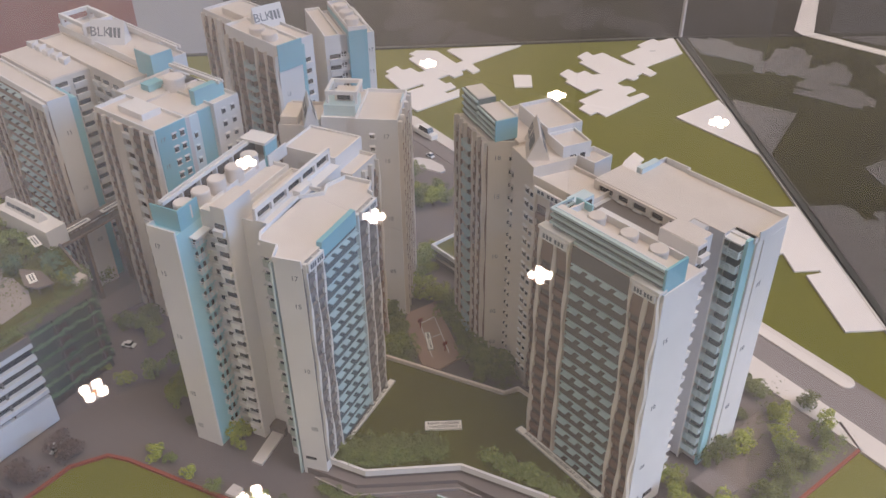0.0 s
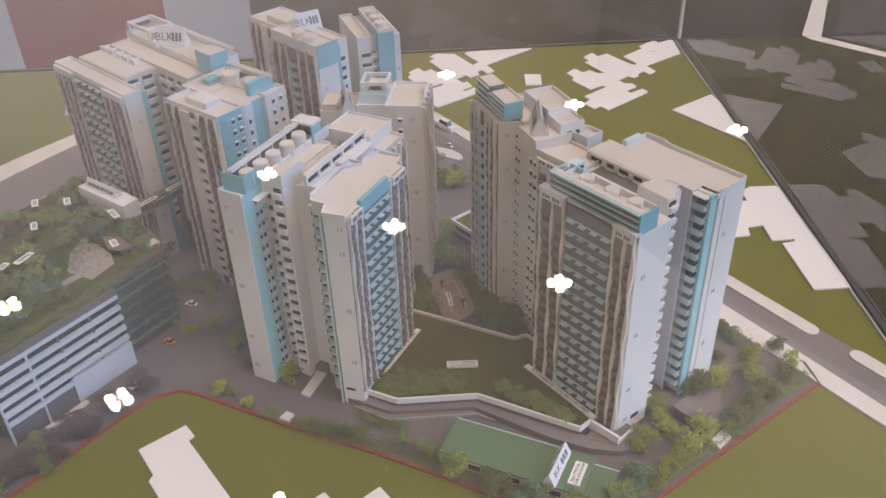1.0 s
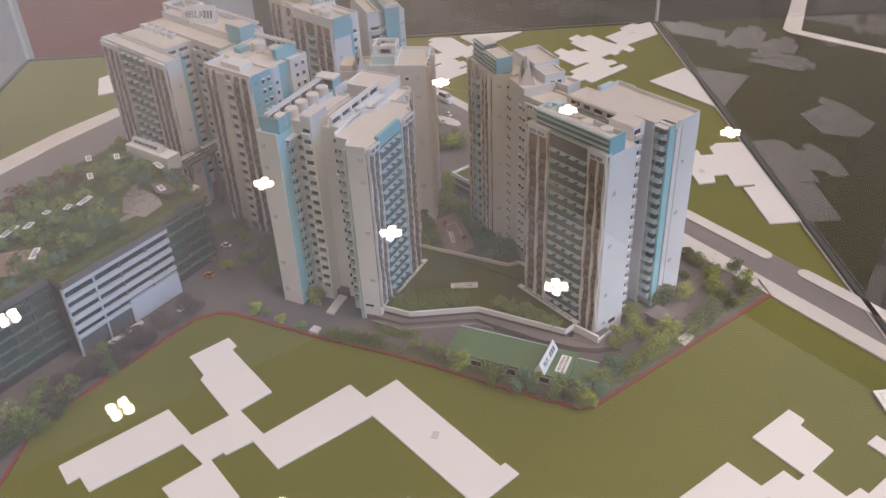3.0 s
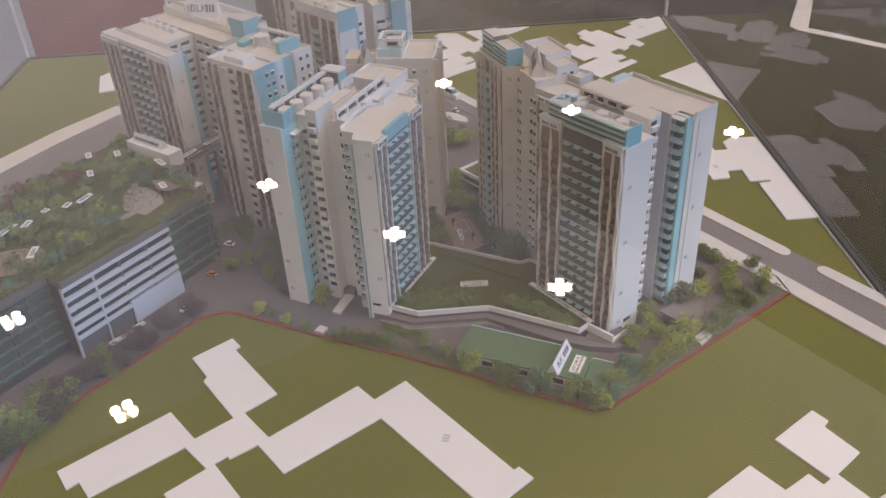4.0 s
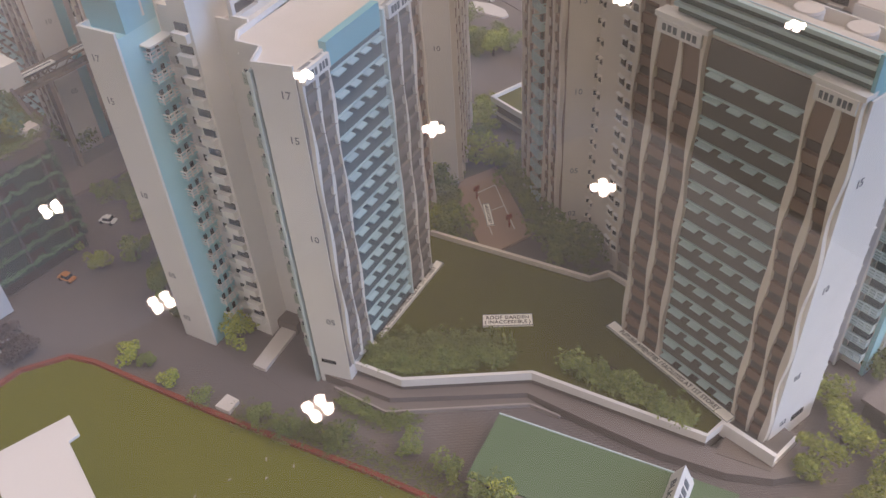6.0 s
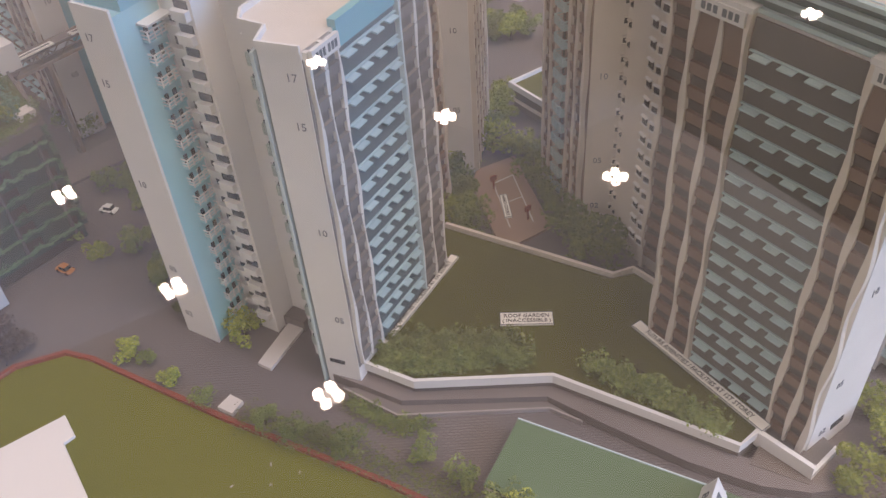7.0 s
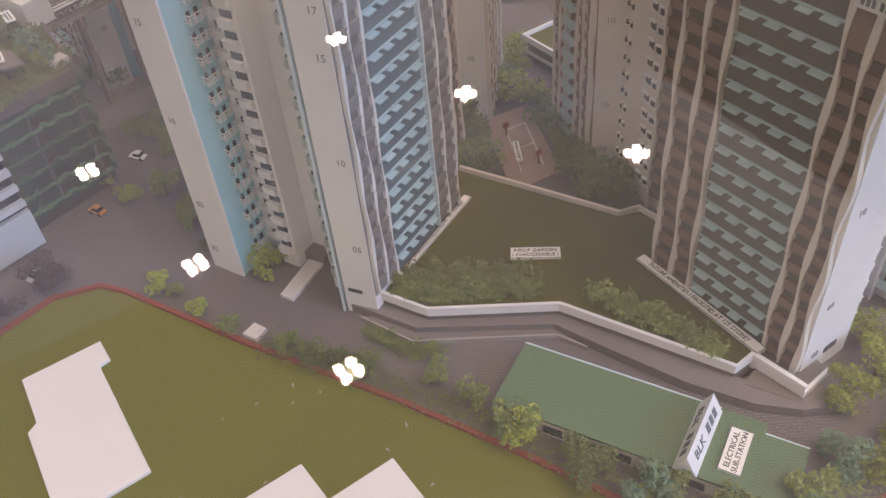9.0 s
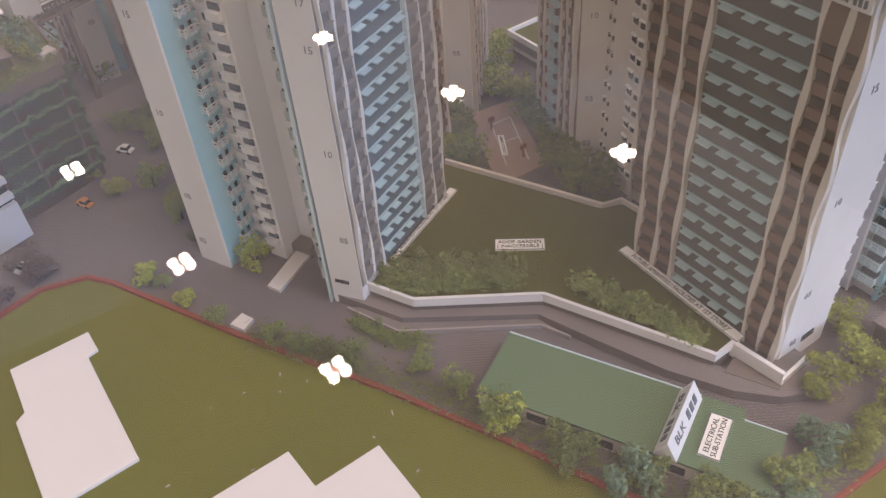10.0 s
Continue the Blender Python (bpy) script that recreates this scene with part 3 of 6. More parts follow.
def tent_sign(m, w, h, d, n, material=WHITE):
    """A folded card sign whose number is shown as plain bars."""
    e = empty("block_sign", m, label="folded white card sign with dark number bars", category="sign", group="block signs")
    bm = bmesh.new()
    a = [bm.verts.new(p) for p in ((-w / 2, -d / 2, 0), (w / 2, -d / 2, 0), (w / 2, 0, h), (-w / 2, 0, h), (-w / 2, d / 2, 0), (w / 2, d / 2, 0))]
    for q in ((0, 1, 2, 3), (3, 2, 5, 4), (1, 5, 2), (0, 3, 4), (0, 4, 5, 1)):
        bm.faces.new([a[i] for i in q])
    part("card", bm, material, e)
    s = math.hypot(h, d / 2)
    for side in (-1, 1):
        tilt = math.degrees(math.atan2(h, d / 2))
        mm = pose(0, side * d / 4, h / 2) @ pose(0, 0, 0, 0, 0, 0 if side < 0 else 180) @ pose(0, 0, 0, tilt)
        text_part("lettering", "BLK", s * 0.55, INKBLUE, e, mm @ pose(-w * 0.2, 0, 0.0003))
        # the number is shown as plain bars
        for k in range(n):
            x = w * (0.06 + 0.36 * k / n)
            b = boxes((x, -s * 0.2, 0.0001, x + w * 0.24 / n, s * 0.2, 0.0004))
            b.transform(mm)
            part("number_bar", b, INKBLUE, e)


tent_sign(pose(0.3865, 0.3060, 0.0172, 0, 0, 29.7), 0.0515, 0.0148, 0.0145, 3)
label_board((0.3987, 0.2875), 31.0, 0.0325, 0.0135, 0.0172, "ELECTRICAL\nSUB-STATION", 0.0048, "white label with black capitals on the green roof")


# ---- hard court, pavilion, small ground things ----
def court():
    e = empty("hard_court", pose(0, 0, 0), label="reddish brown hard court with painted lines", category="sports court")
    part("surface", prism([(0.4665, 0.6641), (0.482, 0.678), (0.5205, 0.6758), (0.4875, 0.5765), (0.4533, 0.5752), (0.4431, 0.592)], 0.0015, 0.004), COURT, e)
    for a, b in (((0.4816, 0.6521), (0.4591, 0.5951)), ((0.5026, 0.6525), (0.4791, 0.5902)), ((0.4816, 0.6521), (0.5026, 0.6525)), ((0.4708, 0.6241), (0.4919, 0.6223))):
        part("court_line", prism(strip([a, b], 0.0008), 0.004, 0.0043), KERB, e)
    for x, y in ((0.4776, 0.6458), (0.4771, 0.5952)):
        part("hoop_post", boxes((x - 0.0006, y - 0.0006, 0.004, x + 0.0006, y + 0.0006, 0.016), (x - 0.003, y - 0.0004, 0.013, x + 0.003, y + 0.0004, 0.018)), REDLINE, e)


court()
label_board((0.4715, 0.619), -116.3, 0.031, 0.0065, 0.0045, "HARD COURT", 0.0042, "white label with dark capitals on the court")


def pavilion():
    e = empty("pavilion", pose(0.566, 0.749, 0, 0, 0, 5), label="low flat pavilion with white edged turf roof", category="pavilion")
    part("wall", boxes((0.004, -0.072, 0, 0.086, -0.004, 0.024)), BROWN, e)
    part("turf", boxes((0.001, -0.075, 0.024, 0.089, -0.001, 0.0265)), TURF, e)
    part("edging", ring(0, -0.076, 0.09, 0, 0.024, 0.0302, 0.0026), WHITE, e)
    part("band", ring(0.001, -0.075, 0.089, -0.001, 0.011, 0.0135, 0.002), CREAM, e)


pavilion()

# entrance slab and small inspection cover
tagged(link_mesh("entrance_slab", prism([(0.228, 0.5775), (0.2335, 0.567), (0.2786, 0.596), (0.2714, 0.6075)], 0.0, 0.0045), KERB), label="pale grey entrance path slab beside the tower", category="path slab")
tagged(link_mesh("entrance_ramp", prism([(0.2593, 0.6054), (0.2698, 0.5881), (0.3021, 0.6106), (0.2919, 0.6289)], 0.0, 0.011), BROWN), label="brown entrance ramp into the tower", category="ramp")
tagged(link_mesh("entrance_slab", prism([(0.1895, 0.556), (0.2009, 0.5613), (0.206, 0.5509), (0.1958, 0.545)], 0.0, 0.005), KERB), label="small pale grey slab on the boundary", category="path slab")
tagged(link_mesh("entrance_slab", prism([(0.553, 0.231), (0.556, 0.246), (0.582, 0.249), (0.576, 0.235)], 0.0, 0.004), KERB), label="small pale grey slab beside the boundary", category="path slab")
tagged(link_mesh("footpath", prism([(0.566, 0.255), (0.56, 0.27), (0.59, 0.3), (0.63, 0.32), (0.69, 0.325), (0.69, 0.305), (0.64, 0.298), (0.61, 0.28), (0.59, 0.25)], 0.0, 0.0028), LEDGE), kind="structure", label="curved taupe footpath beside the tower")


tagged(link_mesh("car_ramp", prism([(0.167, 0.919), (0.237, 0.938), (0.231, 0.892), (0.164, 0.88)], 0.0, 0.004), LEDGE), label="taupe ramp into the car park", category="ramp")


def entrance_canopy():
    e = empty("entrance_canopy", pose(0, 0, 0), label="low grey entrance canopy on side walls", category="canopy")
    part("roof", prism([(0.547, 0.296), (0.574, 0.297), (0.5755, 0.264), (0.5495, 0.266)], 0.0175, 0.02), LEDGE, e)
    part("wall", prism([(0.551, 0.294), (0.554, 0.2942), (0.554, 0.2685), (0.551, 0.2685)], 0.0, 0.0175), MIDGREY, e)
    part("wall", prism([(0.566, 0.2955), (0.569, 0.2957), (0.574, 0.2668), (0.571, 0.267)], 0.0, 0.0175), MIDGREY, e)


entrance_canopy()


def vehicle(x, y, ang, material, lab, L=0.0165, W=0.0078, H=0.0065):
    e = empty("car", pose(x, y, 0.0015, 0, 0, ang), label=lab, category="car", group="model vehicles")
    bm = boxes((-L / 2, -W / 2, 0.0012, L / 2, W / 2, H * 0.58))
    bmesh.ops.bevel(bm, geom=bm.edges[:], offset=0.0009, segments=2, affect="EDGES")
    part("body", bm, material, e)
    bm = boxes((-L * 0.3, -W * 0.42, H * 0.55, L * 0.22, W * 0.42, H))
    for v in bm.verts:
        if v.co.z > H * 0.8:
            v.co.x *= 0.75
            v.co.y *= 0.85
    part("cabin", bm, DARK, e)
    part("roof", boxes((-L * 0.22, -W * 0.36, H, L * 0.16, W * 0.36, H + 0.0004)), material, e)
    for sx in (-0.3, 0.3):
        for sy in (-1, 1):
            bm = bmesh.new()
            bmesh.ops.create_cone(bm, cap_ends=True, radius1=0.0016, radius2=0.0016, depth=0.0014, segments=10, matrix=pose(sx * L, sy * W * 0.46, 0.0014, 90))
            part("wheel", bm, DARK, e)


for v in ((0.188, 0.822, 130, CARWHITE, "small white model car on the dark paving"), (0.136, 0.764, 120, ORANGE, "small orange model car on the dark paving"), (0.074, 0.711, 30, CARWHITE, "small white model car on the dark paving"),
          (0.6872, 0.8948, 40, ORANGE, "small orange model car on the grey road"), (0.7277, 0.9821, 90, CARWHITE, "small white model car on the grey road"), (0.2808, 1.003, 30, CARWHITE, "small white model car by the far tower")):
    vehicle(*v)
vehicle(0.7625, 1.046, 94, CARWHITE, "white model bus on the back road", 0.05, 0.014, 0.018)


# the printed sheet that lies on the board
def info_sheet():
    e = empty("printed_sheet", pose(0.6598, 0.0404, 0.005, 4, 0, -30.3), label="white printed sheet lying on the grass board", category="paper sheet")
    part("sheet", boxes((0, -0.16, 0, 0.21, 0, 0.0012)), PAPER, e)
    bars = bmesh.new()
    for r in range(14):
        x = 0.012
        while x < 0.19:
            w = random.uniform(0.018, 0.0131)
            box(bars, x, -0.016 - r * 0.01, 0.0012, min(x + w, 0.198), -0.012 - r * 0.01, 0.0014)
            x += w + 0.004
    part("text_bars", bars, PALEINK, e, "rows of small grey print")
    part("border", ring(0.005, -0.155, 0.205, -0.005, 0.0012, 0.0014, 0.0008), PALEINK, e)


info_sheet()
# scraps of paper and dust on the board
for fx, fy, fa, fl in ((0.202, 0.496, 70, 0.0036), (0.175, 0.495, 10, 0.0026), (0.196, 0.482, 20, 0.0022), (0.151, 0.496, 35, 0.0022), (0.251, 0.424, 75, 0.005), (0.232, 0.414, 120, 0.0026), (0.108, 0.454, 10, 0.0034), (0.215, 0.48, 60, 0.0024), (0.157, 0.435, 5, 0.003), (0.243, 0.377, 15, 0.003)):
    fe = empty("paper_scrap", pose(fx, fy, 0.0, 0, 0, fa), label="tiny pale paper scrap lying on the grass board", category="scrap", group="paper scraps")
    part("scrap", prism([(-fl / 2, -0.0004), (fl * 0.3, -0.0007), (fl / 2, 0.0002), (fl * 0.1, 0.0006), (-fl * 0.4, 0.0004)], 0.0, 0.0005), STONE, fe)


# ---- trees and shrubs ----
def crown_mesh(seed, lobes, n, clump):
    """A crown of many small clumps spread over a few uneven lobes of unit size."""
    rnd = random.Random(seed)
    bm = bmesh.new()
    cs = []
    for i in range(lobes):
        a, r = rnd.uniform(0, 6.28), rnd.uniform(0.2, 0.66) if i else 0
        cs.append((r * math.cos(a), r * math.sin(a), rnd.uniform(0.32, 0.95) if i else 0.85, rnd.uniform(0.2, 0.36)))
    for i in range(n):
        cx, cy, cz, cr = cs[i % lobes]
        while True:
            d = Vector((rnd.gauss(0, 1), rnd.gauss(0, 1), rnd.gauss(0.25, 1)))
            if d.length > 0.1:
                break
        d.normalize()
        p = Vector((cx, cy, cz)) + d * cr * rnd.uniform(0.7, 1.08)
        s = clump * rnd.uniform(0.4, 1.6)
        q = [bm.verts.new(p + Vector((rnd.uniform(-1, 1), rnd.uniform(-1, 1), rnd.uniform(-0.8, 0.8))) * s) for _ in range(4)]
        for f in ((0, 1, 2), (0, 3, 1), (1, 3, 2), (0, 2, 3)):
            bm.faces.new([q[k] for k in f])
    return bm


def trunk_mesh(seed):
    """A tapered trunk with three limbs, of unit height."""
    rnd = random.Random(seed)
    bm = bmesh.new()
    bmesh.ops.create_cone(bm, cap_ends=True, radius1=0.07, radius2=0.04, depth=0.6, segments=7, matrix=pose(0, 0, 0.3))
    for k in range(3):
        m = pose(0, 0, 0.45, 0, 0, k * 120 + rnd.uniform(-20, 20)) @ pose(0, 0, 0, 40) @ pose(0, 0, 0.18)
        bmesh.ops.create_cone(bm, cap_ends=False, radius1=0.035, radius2=0.015, depth=0.36, segments=5, matrix=m)
    return bm


def tree(kind, x, y, size, z=0.0015, squash=1.0):
    """kind: bright, mid, dark or purple."""
    leaf = {"bright": LEAF_BRIGHT, "mid": LEAF_MID, "dark": LEAF_DARK, "purple": LEAF_PURPLE, "rust": LEAF_RUST, "blue": LEAF_BLUE}[kind]
    lab = {"bright": "bright yellow-green sponge model tree", "mid": "mid green sponge model tree", "dark": "dark green sponge model tree", "purple": "dull purple sponge model tree", "rust": "rust coloured sponge model shrub", "blue": "blue-green sponge model tree"}[kind]
    v = random.randrange(4)
    # the small trees of the roof garden have fewer clumps than the trees on the ground
    n, clump = (420, 0.1) if z > 0.1 else (1100, 0.066)
    size *= 1.22
    m = pose(x, y, z, 0, 0, random.uniform(0, 360)) @ Matrix.Diagonal((size, size, size * squash, 1))
    e = new("tree")
    e.matrix_world = m
    tagged(e, label=lab, category="tree", group="model trees")
    inst("trunk", f"trunk_{v}", lambda: trunk_mesh(v), [TRUNK], e, pose(0, 0, 0))
    inst("crown", f"crown_{kind}_{v}_{n}", lambda: crown_mesh(v * 7 + len(kind), 10 + v % 3, n, clump), [leaf], e, pose(0, 0, 0))


random.seed(5)
# single trees along the site's front edge and round the towers
for kind, x, y, s in (("mid", 0.306, 0.382, 0.016), ("mid", 0.327, 0.336, 0.016), ("mid", 0.351, 0.298, 0.016), ("bright", 0.539, 0.313, 0.016), ("bright", 0.523, 0.287, 0.019), ("bright", 0.491, 0.283, 0.019), ("bright", 0.552, 0.257, 0.018), ("bright", 0.525, 0.248, 0.018), ("bright", 0.504, 0.245, 0.014),
                      ("bright", 0.488, 0.246, 0.014), ("bright", 0.467, 0.240, 0.016), ("blue", 0.449, 0.251, 0.018), ("mid", 0.421, 0.248, 0.017), ("blue", 0.405, 0.235, 0.015), ("dark", 0.605, 0.312, 0.020),
                      ("bright", 0.632, 0.304, 0.014), ("dark", 0.599, 0.245, 0.018), ("dark", 0.631, 0.253, 0.018), ("mid", 0.657, 0.265, 0.017), ("bright", 0.669, 0.285, 0.015), ("bright", 0.694, 0.303, 0.016),
                      ("mid", 0.584, 0.241, 0.012), ("dark", 0.658, 0.253, 0.017), ("dark", 0.663, 0.331, 0.010), ("mid", 0.591, 0.313, 0.014), ("dark", 0.709, 0.365, 0.012), ("dark", 0.708, 0.345, 0.014),
                      ("bright", 0.728, 0.273, 0.013), ("dark", 0.735, 0.299, 0.013), ("mid", 0.704, 0.262, 0.014), ("bright", 0.388, 0.230, 0.014), ("bright", 0.307, 0.379, 0.016), ("mid", 0.325, 0.326, 0.016),
                      ("blue", 0.346, 0.295, 0.019), ("mid", 0.370, 0.256, 0.020), ("mid", 0.377, 0.231, 0.013), ("mid", 0.297, 0.414, 0.012), ("mid", 0.286, 0.444, 0.011), ("mid", 0.251, 0.475, 0.013),
                      ("dark", 0.238, 0.493, 0.011), ("mid", 0.224, 0.506, 0.012), ("mid", 0.212, 0.526, 0.010), ("bright", 0.152, 0.642, 0.012), ("mid", 0.162, 0.625, 0.008), ("bright", 0.171, 0.599, 0.009),
                      ("mid", 0.183, 0.568, 0.009), ("bright", 0.232, 0.609, 0.016), ("dark", 0.211, 0.710, 0.008), ("dark", 0.199, 0.663, 0.007), ("mid", 0.2005, 0.6967, 0.013), ("dark", 0.2131, 0.7178, 0.017),
                      ("mid", 0.1944, 0.7538, 0.016), ("mid", 0.2298, 0.7494, 0.018), ("dark", 0.2441, 0.7811, 0.018), ("mid", 0.1972, 0.8585, 0.014), ("dark", 0.2279, 0.8488, 0.018), ("mid", 0.2154, 0.8118, 0.014),
                      ("mid", 0.1532, 0.7997, 0.011), ("mid", 0.202, 0.962, 0.016), ("mid", 0.193, 0.995, 0.016), ("bright", 0.165, 0.762, 0.012), ("mid", 0.212, 0.837, 0.014), ("bright", 0.2, 0.711, 0.012)):
    tree(kind, x, y, s)
# the planting round the court and between the towers
for x, y in ((0.444, 0.650), (0.450, 0.675), (0.438, 0.621), (0.524, 0.726), (0.512, 0.697), (0.517, 0.640), (0.522, 0.611), (0.538, 0.650), (0.494, 0.564), (0.503, 0.543), (0.488, 0.533), (0.505, 0.592), (0.560, 0.757), (0.532, 0.672), (0.505, 0.525), (0.430, 0.632), (0.462, 0.694), (0.480, 0.705), (0.545, 0.735), (0.540, 0.775), (0.515, 0.757), (0.498, 0.728)):
    tree(random.choice(("dark", "mid", "mid", "bright")), x, y, random.uniform(0.016, 0.021))
for i in range(14):
    tree(random.choice(("bright", "mid", "mid")), 0.602 + random.uniform(-0.02, 0.09), 0.803 + random.uniform(0, 0.22), random.uniform(0.014, 0.022))
# purple and dull shrubs beside the car park
for i in range(26):
    t = random.random()
    tree("purple" if random.random() < 0.7 else "dark", -0.143 + t * 0.26 + random.uniform(-0.006, 0.006), 0.624 + t * 0.078 + random.uniform(-0.012, 0.018), random.uniform(0.012, 0.02))
for i in range(14):
    t = random.random()
    tree(random.choice(("dark", "mid", "purple")), -0.203 + t * 0.1, 0.568 + t * 0.07 + random.uniform(-0.02, 0.03), random.uniform(0.016, 0.024))


def hedge(name, pts, n, spread, h, leaf, lab, z, big=1.0):
    """Loose low planting: one object of many small clumps along a line."""
    rnd = random.Random(len(name) + n + int(z * 10000))
    bm = bmesh.new()
    segs = [(Vector(a), Vector(b)) for a, b in zip(pts, pts[1:])]
    tot = sum((b - a).length for a, b in segs)
    for i in range(n * 3):
        d = rnd.uniform(0, tot)
        for a, b in segs:
            if d <= (b - a).length:
                p = a.lerp(b, d / (b - a).length)
                break
            d -= (b - a).length
        c = Vector((p.x + rnd.gauss(0, spread), p.y + rnd.gauss(0, spread), 0))
        # rounded tufts, with gaps between them
        hh = h * (0.25 + 1.5 * max(0.0, noise.noise((c.x * 110, c.y * 110, 0)) + 0.15))
        c.z = z + hh * rnd.uniform(0.1, 1.0) ** 0.6
        s = rnd.uniform(0.0006, 0.0016) * big
        q = [bm.verts.new(c + Vector((rnd.uniform(-1, 1), rnd.uniform(-1, 1), rnd.uniform(-0.7, 0.7))) * s) for _ in range(4)]
        for f in ((0, 1, 2), (0, 3, 1), (1, 3, 2), (0, 2, 3)):
            bm.faces.new([q[k] for k in f])
    tagged(link_mesh(name, bm, leaf), kind="stuff", label=lab, category="planting")


hedge("planting", [(0.299, 0.5182), (0.317, 0.4963), (0.348, 0.4819), (0.379, 0.4625)], 1700, 0.0045, 0.012, LEAF_MID, "loose bright green shrubs on the roof garden", 0.0178, 1.25)
hedge("planting", [(0.306, 0.5235), (0.335, 0.504), (0.378, 0.4764)], 2300, 0.0065, 0.011, LEAF_DARK, "loose dark green shrubs on the roof garden", 0.0178, 1.25)
hedge("planting", [(0.4099, 0.434), (0.4181, 0.4101), (0.4334, 0.3763), (0.4425, 0.3474)], 1900, 0.0038, 0.015, LEAF_MID, "loose bright green shrubs on the roof garden", 0.0178, 1.35)
hedge("planting", [(0.4259, 0.4164), (0.4391, 0.3766), (0.4444, 0.3485)], 300, 0.003, 0.007, LEAF_PURPLE, "loose brownish shrubs on the roof garden", 0.0178)
hedge("planting", [(0.267, 0.5084), (0.2836, 0.4734), (0.2997, 0.4636)], 700, 0.004, 0.007, LEAF_MID, "low green planting under the ledge", 0.0015)
hedge("planting", [(0.1989, 0.5423), (0.2399, 0.4804), (0.2806, 0.4186), (0.3108, 0.363), (0.3515, 0.2838), (0.3852, 0.2374)], 1800, 0.006, 0.008, LEAF_DARK, "low dark planting along the boundary", 0.0015)
hedge("planting", [(0.401, 0.237), (0.4796, 0.2396), (0.5581, 0.239), (0.6367, 0.2466), (0.725, 0.2481)], 1300, 0.005, 0.008, LEAF_MID, "low green planting along the boundary", 0.0015)
hedge("planting", [(0.6168, 0.3003), (0.6956, 0.3122), (0.7301, 0.3432)], 260, 0.008, 0.006, LEAF_DARK, "low dark planting beside the tower", 0.0015)
hedge("planting", [(0.4271, 0.5991), (0.4515, 0.6719), (0.4963, 0.7144)], 1100, 0.007, 0.009, LEAF_MID, "green shrubs round the court", 0.0015)
hedge("planting", [(0.4936, 0.5091), (0.5032, 0.5702), (0.5265, 0.6738)], 1100, 0.006, 0.009, LEAF_MID, "green shrubs round the court", 0.0015)
# ---- tower blocks ----
# white card greyed down; on tower_b the grey paints in the wall's shade
GREYWHITE = mat("grey_white_card", (0.6, 0.6, 0.63), 0.55, grain=0.1, scale=900, stain=0.15, stain_scale=25)
P = 0.0147  # storey height


def ZK(k):
    """Height of the middle of storey k."""
    return 0.0225 + (k - 2) * P


def face(side, at):
    """The frame of a wall: x along it, -y outward, z up. at: where the wall stands."""
    return {"-y": pose(0, at, 0), "+x": pose(at, 0, 0, 0, 0, 90), "-x": pose(at, 0, 0, 0, 0, -90), "+y": pose(0, at, 0, 0, 0, 180)}[side]


def on(side, at, u):
    """A point of a wall at u along the tower's own x or y."""
    return face(side, at) @ pose({"-y": u, "+x": u, "-x": -u, "+y": -u}[side], 0, 0)


def rib_mesh(z0, z1, phase, w=0.003, amp=0.0007, depth=0.0044):
    """A white fin that waves from side to side as it climbs."""
    n = 56
    bm = bmesh.new()
    rows = []
    for i in range(n + 1):
        z = z0 + (z1 - z0) * i / n
        c = amp * math.sin(z / 0.066 * 2 * math.pi + phase)
        ww = w * (1 + 0.5 * math.sin(z / 0.066 * 2 * math.pi + phase + 1.2)) / 2
        rows.append([bm.verts.new(p) for p in ((c - ww, 0, z), (c - ww, -depth, z), (c + ww, -depth, z), (c + ww, 0, z))])
    for a, b in zip(rows, rows[1:]):
        for k in range(3):
            bm.faces.new((a[k], a[k + 1], b[k + 1], b[k]))
    bm.faces.new(rows[-1])
    bm.faces.new(rows[0][::-1])
    return bm


def ribs(e, F, xs, z0, z1, phase=0.0, material=None):
    for i, x in enumerate(xs):
        ph = round(phase + i * 2.1, 2)
        inst("fin", f"rib_{z0:.4f}_{z1:.4f}_{ph}_{(material or CREAM).name}", lambda: rib_mesh(z0, z1, ph) if material is None else rib_mesh(z0, z1, ph, 0.0021, 0.0007, 0.0034), [material or CREAM], e, F @ pose(x, 0, 0))


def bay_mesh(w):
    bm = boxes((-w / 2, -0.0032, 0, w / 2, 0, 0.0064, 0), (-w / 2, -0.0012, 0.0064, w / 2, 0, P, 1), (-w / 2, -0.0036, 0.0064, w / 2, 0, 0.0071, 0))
    # window patch over the set-back wall, its recess shade put into the colour
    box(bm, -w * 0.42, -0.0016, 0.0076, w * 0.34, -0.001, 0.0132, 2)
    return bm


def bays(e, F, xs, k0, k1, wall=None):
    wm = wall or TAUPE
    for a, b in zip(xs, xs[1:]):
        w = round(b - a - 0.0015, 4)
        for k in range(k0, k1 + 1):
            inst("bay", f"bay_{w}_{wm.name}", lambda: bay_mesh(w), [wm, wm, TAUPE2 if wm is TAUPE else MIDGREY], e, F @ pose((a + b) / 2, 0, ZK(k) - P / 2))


def canopy_mesh(w):
    """A hood over a window, tipped a little forward."""
    bm = boxes((-w / 2, -0.0058, 0.0106, w / 2, 0, 0.0115))
    for v in bm.verts:
        if v.co.y < -0.001:
            v.co.z -= 0.0006
    return bm


